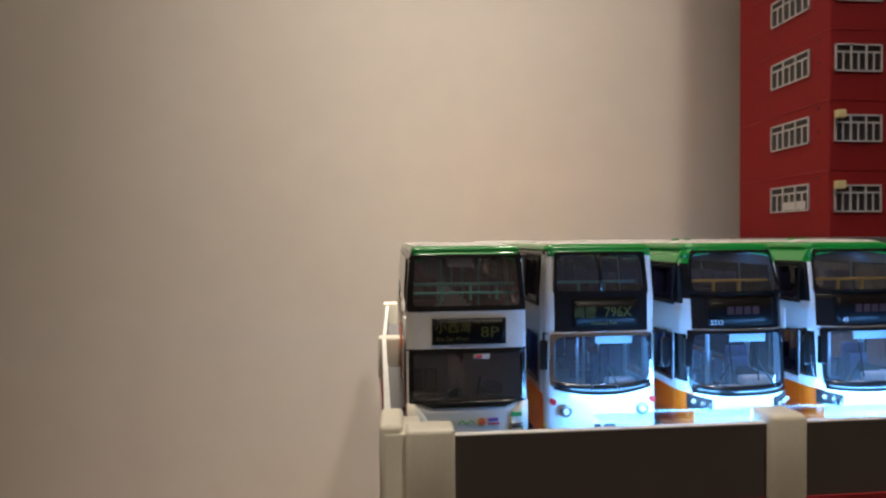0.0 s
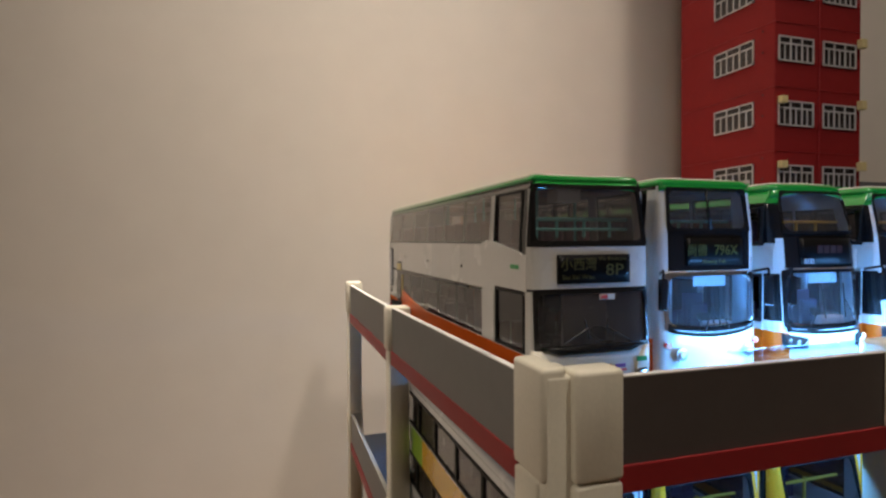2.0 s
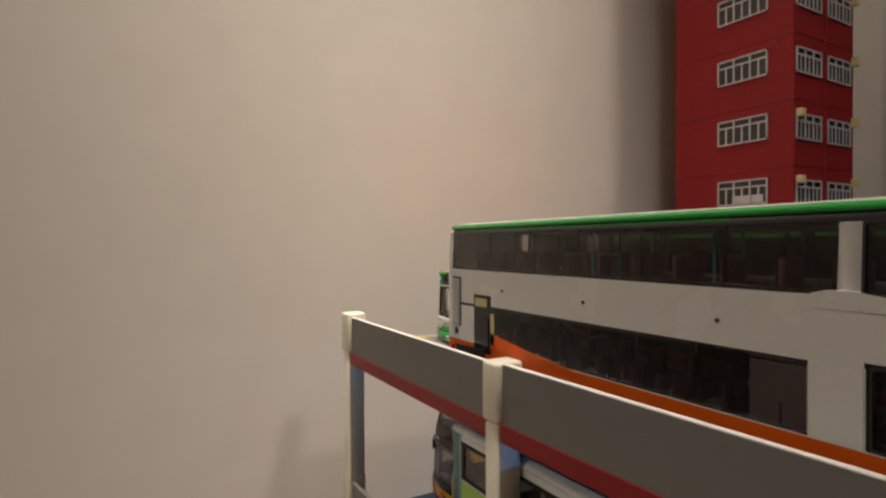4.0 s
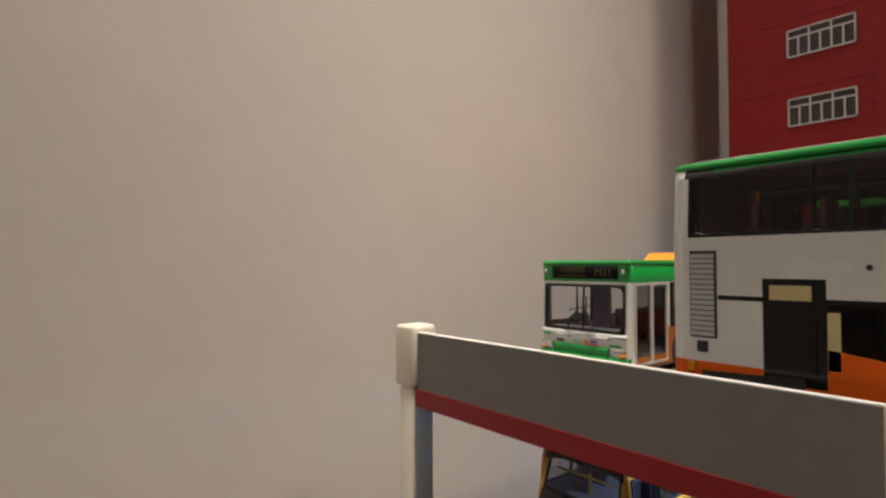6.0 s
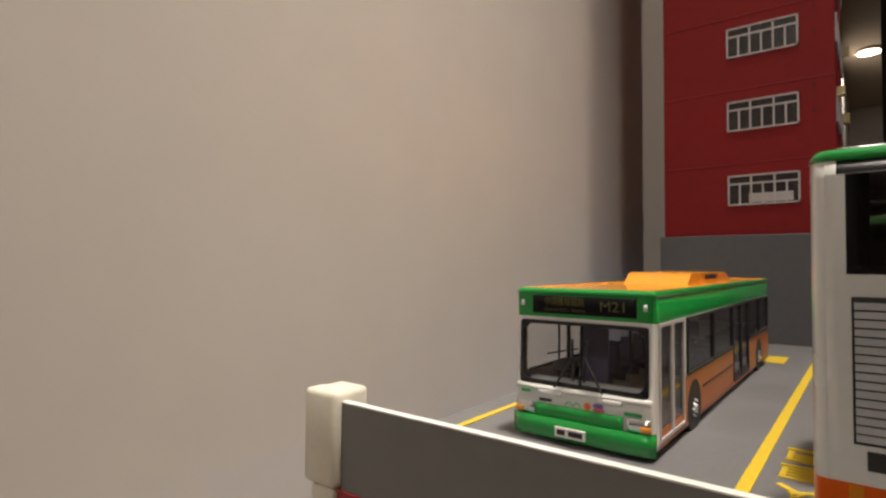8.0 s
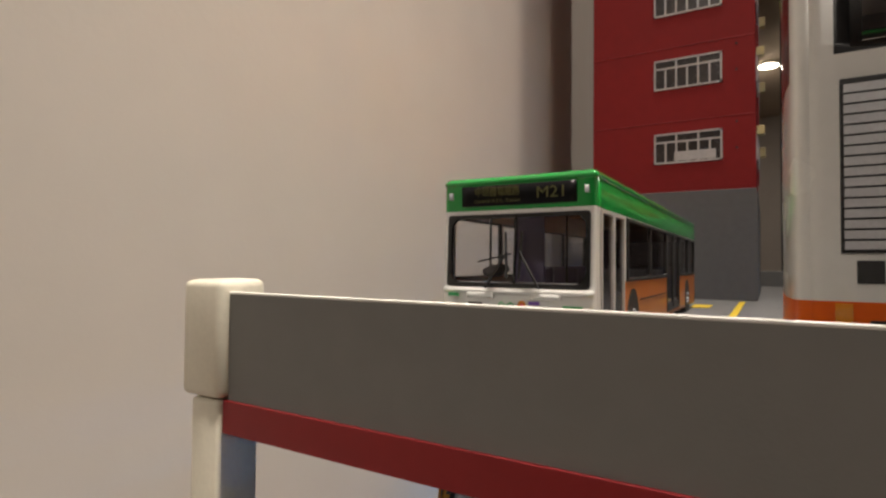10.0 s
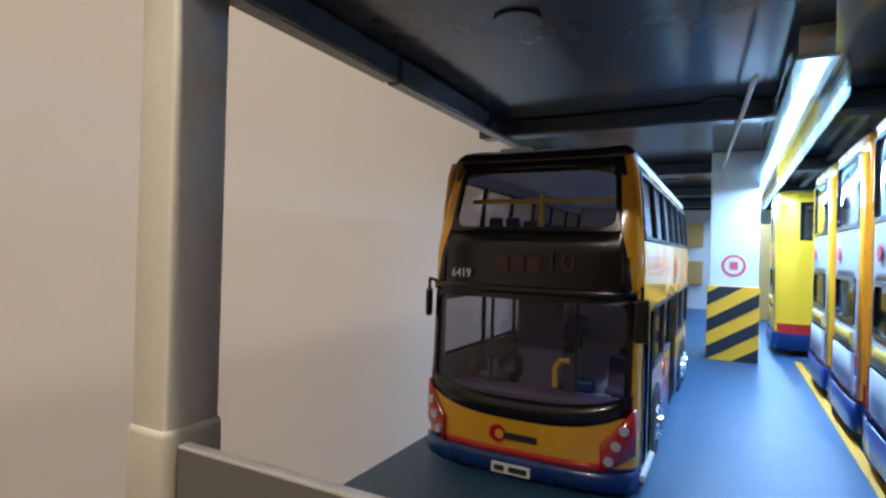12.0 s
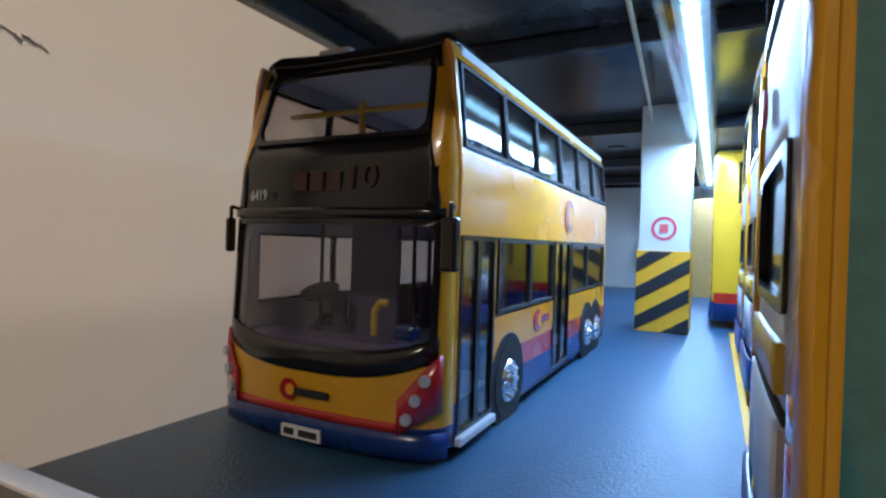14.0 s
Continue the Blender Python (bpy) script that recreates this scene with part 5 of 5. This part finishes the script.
# ---- the yellow, red and blue double-decker on the lower deck ----
def bus_yellow():
    sh = Shell(0.0440, 0.131, 0.066, 0.0072, 2.9, [(0.0, 0.0006), (0.008, 0.0), (0.014, 0.0), (0.017, 0.0006), (0.0355, 0.0022), (0.046, 0.0030), (0.0625, 0.0095), (0.0635, 0.0102)], tumble=((0.0, 0.0), (0.044, 0.0), (0.0560, 0.0012), (0.0606, 0.0017), (0.0635, 0.0026)))
    b = bus_base("double_decker_bus", "yellow double-decker model bus with black front and blue skirt", sh)
    hw = sh.W / 2
    ups = [(0.0095 + k * 0.0198, 0.0285 + k * 0.0198, 0.0478, 0.0605) for k in range(6)]
    lowR = [(0.0245, 0.043, 0.0205, 0.0335), (0.0436, 0.0605, 0.0205, 0.0335), (0.0795, 0.0985, 0.0205, 0.0335), (0.0991, 0.125, 0.0205, 0.0335)]
    lowL = [(0.010 + k * 0.0235, 0.033 + k * 0.0235, 0.0205, 0.0335) for k in range(5)]
    door1, door2 = (0.0082, 0.0228, 0.0035, 0.0338), (0.0625, 0.0775, 0.0035, 0.0338)
    uw = (-hw + 0.0040, hw - 0.0040, 0.0490, 0.0618)
    lw = (-hw + 0.0016, hw - 0.0016, 0.0150, 0.0358)
    holes = {"F": [uw, lw], "L": ups + lowL, "R": ups + lowR + [door1, door2]}
    bands = {s: [(0, 1, 0, 0.0085, "blue"), (0.03, 1, 0.0085, 0.0130, "red"), (0.0085, 0.1285, 0.0470, 0.0612, "black"), (0.0235, 0.127, 0.0198, 0.0340, "black")] for s in "LR"}
    bands["L"].append((0.008, 0.127, 0.0198, 0.034, "black"))
    bands["F"] = [(-1, 1, 0, 0.07, "gold"), (-1, 1, 0, 0.0056, "blue"), (-hw + 0.0034, hw - 0.0034, 0.0360, 0.07, "black"), (-hw + 0.0022, hw - 0.0022, 0.0360, 0.0440, "black"), (-hw + 0.001, hw - 0.001, 0.036, 0.0375, "black")]
    bands["B"] = [(-1, 1, 0, 0.0085, "blue"), (-1, 1, 0.0085, 0.013, "red")]
    body(b, sh, 0.0022, 0.0636, holes, bands, ["yellow", "blue", "red", "black", "gold"])
    part("roof", roof_mesh(sh, 0.0635, 3, 0.0036), ["black", "ink_pale"], b, "pale roof with a dark edge")
    part("roof_rail", box(hw - 0.0036, hw - 0.0022, 0.011, 0.128, 0.0622, 0.0640, 0.0003, 1), "ink_pale", b)
    for s in "LR":
        side_windows(b, sh, s, ups, "glass_dark", 0.0004, 0.0006)
        side_windows(b, sh, s, lowR if s == "R" else lowL, "glass_dark", 0.0004, 0.0006)
        sgn = -1 if s == "L" else 1
        part("mask_edge", front_patch(sh, *sorted((sgn * (hw - 0.0036), sgn * (hw - 0.0018))), lambda u: 0.0362, lambda u: 0.0490 - (abs(u) - (hw - 0.0036)) * 5.5, 0.0003, 5), "black", b)
        for wy in (0.031, 0.101, 0.1135):
            part("wheel_arch", disc((sgn * (hw - 0.0012), wy, 0.0072), (1, 0, 0), 0.0090, 0.0090, 0.0028, 28), "chassis", b, "black wheel arch")
            wheel(b, sgn * (hw + 0.0004), wy, 0.0072)
        lc = part("front_lamp", front_patch(sh, *sorted((sgn * (hw - 0.0062), sgn * (hw - 0.0008))), lambda u: 0.0046 + 0.75 * (abs(u) - (hw - 0.0062)) * 0.9, lambda u: 0.0098 + 1.25 * (abs(u) - (hw - 0.0062)), 0.0008, 8), "lamp_red", b, "red front lamp cluster")
        for i in range(3):
            u = sgn * (hw - 0.0048 + 0.0011 * i)
            part("lamp_bulb", disc(sh.at("F", u, 0.0072 + 0.0028 * i, 0.0011), (sgn * 0.25, -1, 0), 0.0009, 0.0008, 0.0006, 16), "silver", lc)
    part("windscreen", pane(sh, "F", *uw), "glass", b, "upper windscreen")
    part("windscreen_rubber", rim(sh, "F", *uw, 0.0006, 0.0022), "black", b)
    part("windscreen", pane(sh, "F", *lw), "glass", b, "lower windscreen")
    part("windscreen_rubber", rim(sh, "F", *lw, 0.0007, 0.0016), "black", b)
    part("brow", front_patch(sh, -hw + 0.0012, hw - 0.0012, lambda u: 0.0362, lambda u: 0.0378, 0.0007, 20), "black", b)
    part("dome", front_patch(sh, -hw + 0.0024, hw - 0.0024, lambda u: 0.0620 - 6 * u * u, lambda u: 0.0636, 0.0003, 20), "black", b, "black upper dome")
    part("chin", front_patch(sh, -hw + 0.0012, hw - 0.0012, lambda u: 0.0121 + 0.0042 * (abs(u) / hw) ** 3, lambda u: 0.0160 + 0.0034 * (abs(u) / hw) ** 3, 0.0004, 20), "black", b, "black lower edge of the windscreen")
    part("red_stripe", front_patch(sh, -hw + 0.0058, hw - 0.0058, lambda u: 0.0049, lambda u: 0.0062, 0.0004, 16), "red", b)
    part("bumper", front_patch(sh, -hw + 0.0003, hw - 0.0003, lambda u: 0.0012, lambda u: 0.0049, 0.0007, 24), "blue", b, "blue bumper")
    y = sh.at("F", -0.0030, 0.0088).y - 0.0005
    e = part("emblem", disc((-0.0038, y, 0.0089), (0, 1, 0), 0.0017, 0.0017, 0.0002, 24), "lamp_red", b, "red round emblem with a printed bar")
    part("emblem_core", disc((-0.0033, y - 0.0001, 0.0089), (0, 1, 0), 0.0009, 0.0009, 0.0002, 20), "yellow", e)
    part("print_bar", box(-0.0024, 0.0042, y - 0.0002, y + 0.0001, 0.0082, 0.0093), "chassis", e)
    lettering("6419", 0.0026, "ink_pale", b, pose(-0.0140, sh.at("F", -0.0140, 0.0400).y - 0.0008, 0.0398) @ pose(0, 0, 0, 0, 0, -14), "fleet_number")
    lettering("10", 0.0056, "sign_ink_red", b, pose(0.0070, sh.at("F", 0.007, 0.043).y - 0.0006, 0.0425) @ pose(0, 0, 0, 0, 0, 6), "route_number", 0.0050)
    bars([(-0.0062 + i * 0.0034, -0.0036 + i * 0.0034, 0.0405, 0.0436, sh.at("F", 0, 0.042).y - 0.0003) for i in range(3)], "sign_ink_red", b, "character_bar")
    plate(b, sh, 0.0024, 0.0080, 0.0020, -0.0008, 0.0011)
    mirror(b, sh, hw, 0.0375, 1, (0.0013, 0.0020, 0.0080), 0.0002, 0.004)
    mirror(b, sh, hw, 0.0372, -1, (0.0006, 0.0018, 0.0062), 0.0005, 0.004)
    for d0, d1, z0, z1 in (door1, door2):
        mid = (d0 + d1) / 2
        for a, c in ((d0 + 0.0003, mid - 0.0002), (mid + 0.0002, d1 - 0.0003)):
            dr = part("door_leaf", rim(sh, "R", a, c, z0, z1, 0.0006, 0.0007, 0.0002), "black", b, "black folding door leaf")
            part("door_glass", pane(sh, "R", a + 0.0006, c - 0.0006, z0 + 0.0006, z1 - 0.0006), "door_glass", dr)
    part("door_step", box(hw - 0.001, hw + 0.0010, 0.008, 0.023, 0.0018, 0.0032, 0.0003), "ink_pale", b)
    em = part("side_emblem", disc((hw + 0.0002, 0.049, 0.0165), (1, 0, 0), 0.0024, 0.0024, 0.0002, 24), "lamp_red", b, "red round emblem with a printed bar")
    part("emblem_core", disc((hw + 0.0003, 0.0498, 0.0165), (1, 0, 0), 0.0014, 0.0014, 0.0002, 20), "yellow", em)
    part("print_bar", box(hw - 0.0002, hw + 0.0003, 0.0505, 0.0585, 0.0158, 0.0174), "lamp_red", em)
    em = part("side_emblem", disc((hw + 0.0002, 0.075, 0.0405), (1, 0, 0), 0.0042, 0.0042, 0.0002, 24), "lamp_red", b, "red round emblem")
    part("emblem_core", disc((hw + 0.0003, 0.0762, 0.0405), (1, 0, 0), 0.0026, 0.0026, 0.0002, 20), "yellow", em)
    rail = part("handrail", rod([(-0.0162, 0.0125, 0.0555), (0.0162, 0.0125, 0.0555)], 0.0005), "rail_yellow", b, "yellow handrail")
    part("handrail_upright", rod([(0.0, 0.0125, 0.057), (0.0, 0.0125, 0.0490)], 0.0006), "rail_yellow", rail)
    fit_out(b, sh, [0.0088, 0.0410], "seat_blue", [0.026 + k * 0.0135 for k in range(7)])
    part("dashboard", box(-hw + 0.003, hw - 0.003, 0.0055, 0.0110, 0.0089, 0.0165, 0.0010), "seat_blue", b, "violet dashboard")
    part("steering_wheel", disc((-0.0085, 0.0125, 0.0232), (0, -0.4, 1), 0.0036, 0.0036, 0.0007, 20), "chassis", b)
    part("cab_divider", box(-0.0078, 0.003, 0.021, 0.022, 0.0089, 0.0400), "seat_blue", b, "violet cab partition")
    part("ticket_machine", rod([(0.0040, 0.0120, 0.0165), (0.0040, 0.0120, 0.0205), (0.0052, 0.0118, 0.0222), (0.0070, 0.0118, 0.0222)], 0.0006, 8), "rail_yellow", b, "yellow bent rail")
    part("cash_box", box(0.0082, 0.0122, 0.0115, 0.0145, 0.0160, 0.0188, 0.0008), "blue", b)
    for x, yy in ((-0.0135, 0.019), (0.006, 0.022)):
        part("pole", rod([(x, yy, 0.0090), (x, yy, 0.0400)], 0.0004, 6), "chassis", b)
    part("roof_pod", box(-0.010, -0.003, 0.012, 0.019, 0.0655, 0.0672, 0.0004), "ink_pale", b)
    place(b, 0.0376, 0.3630, LOW, -90)
    b.scale = (0.86, 0.86, 0.870)
    return b


def bus_low(x, y, main, skirt, lab, pale="rear_white", flank=None, L=0.155):
    """A double-decker of the lower front row, seen from behind, in front through the gap, and from its side."""
    sh = Shell(0.0340, L, 0.060, 0.0050, 3.0, [(0.0, 0.0), (0.018, 0.0), (0.034, 0.0018), (0.046, 0.003), (0.0585, 0.0075)], 0.0016)
    b = bus_base("double_decker_bus", lab, sh, "buses on the lower deck")
    hw = sh.W / 2
    n = 6
    step = (L - 0.019) / n
    ups = [(0.010 + k * step, 0.0094 + (k + 1) * step, 0.0430, 0.0555) for k in range(n)]
    low = [(0.014 + k * step, 0.0134 + (k + 1) * step, 0.0185, 0.0305) for k in range(n - 1)]
    uw, lw = (-hw + 0.0024, hw - 0.0024, 0.0440, 0.0570), (-hw + 0.0020, hw - 0.0020, 0.0180, 0.0345)
    rw, rl = ((-0.0125, 0.0125, 0.0425, 0.0568), (-0.0100, 0.0100, 0.0230, 0.0320)) if flank else ((-0.0142, 0.0142, 0.0425, 0.0568), (-0.0115, 0.0115, 0.0230, 0.0320))
    pw = 0.0120 if flank else 0.0145
    holes = {"L": ups + low, "R": ups + low, "F": [uw, lw], "B": [rw, rl]}
    side = [(0, 1, 0, 0.0085, skirt), (0, 1, 0.0085, 0.0120, "red"), (0.009, L - 0.008, 0.0424, 0.0562, "black"), (0.013, L - 0.02, 0.0180, 0.031, "black")]
    if flank:
        side = [(0, 1, 0, 0.0085, skirt), (0, L * 0.62, 0.0085, 0.0180, "lime"), (0, L * 0.62, 0.031, 0.0420, "lemon"), (L * 0.62, 1, 0.031, 0.042, "lime"), (L * 0.8, 1, 0.0085, 0.042, "lime"), (0.009, L - 0.008, 0.0424, 0.0562, "black"), (0.013, L - 0.02, 0.0180, 0.031, "black"), (L - 0.008, 1, 0.0085, 0.06, "led_aqua")]
    bands = {"L": side, "R": side, "F": [(-1, 1, 0, 0.008, skirt), (uw[0], uw[1], 0.035, 0.06, "black")],
             "B": [(-1, 1, 0, 0.0085, skirt), (-1, 1, 0.0085, 0.012, "red"), (-1, 1, 0.012, 0.0586, "gold" if flank else main), (-pw, pw, 0.0120, 0.0420, pale)] + ([(-1, -hw + 0.0034, 0.0425, 0.0560, "black"), (hw - 0.0034, 1, 0.0425, 0.0560, "black")] if flank else [])}
    body(b, sh, 0.0026, 0.0586, holes, bands, [main, skirt, "red", "black", pale, "lime", "lemon", "gold", "led_aqua"])
    part("roof", roof_mesh(sh, 0.0585, 3, 0.0026), [main, "ink_pale"], b, "pale roof")
    for s in "LR":
        side_windows(b, sh, s, ups, "glass_tint", 0.0005, 0.0006)
        side_windows(b, sh, s, low, "glass_dark", 0.0005, 0.0006)
        sgn = -1 if s == "L" else 1
        for wy in (0.03, L - 0.05, L - 0.037):
            wheel(b, sgn * (hw - 0.0004), wy)
        for z0, z1, mt in ((0.0125, 0.0172, "lamp_red"), (0.0175, 0.0195, "lamp_amber"), (0.0098, 0.0120, "lamp_red")):
            part("rear_lamp", front_patch(sh, *sorted((sgn * (hw - 0.0030), sgn * (hw - 0.0008))), lambda u: z0, lambda u: z1, 0.0005, 4, "B"), mt, b)
        part("corner_moulding", front_patch(sh, *sorted((sgn * (hw - 0.0014), sgn * (hw - 0.0001))), lambda u: 0.0090, lambda u: 0.0420 if flank else 0.0565, 0.0006, 4, "B"), "gold" if flank else main, b)
    for nm, side_, r, g in (("windscreen", "F", uw, "glass_tint"), ("windscreen", "F", lw, "glass_tint"), ("rear_window", "B", rw, "glass_tint"), ("rear_window", "B", rl, "glass_dark")):
        part(nm, pane(sh, side_, *r), g, b)
        part("window_rubber", rim(sh, side_, *r, 0.0006, 0.0018), "black", b)
    part("engine_flap", front_patch(sh, -min(0.0118, pw), min(0.0118, pw), lambda u: 0.0098, lambda u: 0.0172, 0.0005, 8, "B"), pale, b)
    part("flap_joint", front_patch(sh, -min(0.0122, pw), min(0.0122, pw), lambda u: 0.0174, lambda u: 0.0179, 0.0003, 8, "B"), "chassis", b)
    part("rear_sign", front_patch(sh, -min(0.0100, pw), min(0.0100, pw), lambda u: 0.0186, lambda u: 0.0212, 0.0005, 8, "B"), "rail_yellow", b, "yellow printed strip")
    part("rear_bumper", front_patch(sh, -hw + 0.0004, hw - 0.0004, lambda u: 0.0030, lambda u: 0.0082, 0.0010, 12, "B"), skirt, b)
    part("rear_emblem", disc((0.006, L + 0.0004, 0.037), (0, 1, 0), 0.0015, 0.0015, 0.0003, 20), "ink_pink", b)
    rail = part("handrail", rod([(-0.0135, 0.0105, 0.0500), (0.0135, 0.0105, 0.0500)], 0.0005), "rail_yellow", b)
    part("handrail_upright", rod([(0, 0.0105, 0.0510), (0, 0.0105, 0.0445)], 0.0005), "rail_yellow", rail)
    fit_out(b, sh, [0.0085, 0.0375], "seat_blue", [0.024 + k * 0.016 for k in range(7)])
    plate(b, sh, 0.006)
    place(b, x, y, LOW)
    b.scale = (1.0, 1.0, 1.09)
    return b


bus_corner()
bus_row(0, 0.0660, 0.1465)
bus_row(1, 0.1075, 0.1440)
bus_row(2, 0.1485, 0.1440)
bus_single()
bus_yellow()
bus_low(0.0262, 0.1425, "white", "blue", "golden, lime and white double-decker model bus", pale="rear_white", flank=True, L=0.1679)
bus_low(0.0665, 0.1430, "yellow", "blue", "golden yellow double-decker model bus with blue skirt", L=0.1648)
bus_low(0.1075, 0.1430, "yellow", "blue", "golden yellow double-decker model bus with blue skirt", L=0.1648)
bus_low(0.1485, 0.1430, "lemon", "blue", "lemon yellow double-decker model bus with blue skirt", L=0.1648)
bus_low(0.2225, 0.1500, "lemon", "blue", "lemon yellow double-decker model bus with blue skirt", pale="lemon", L=0.1655)
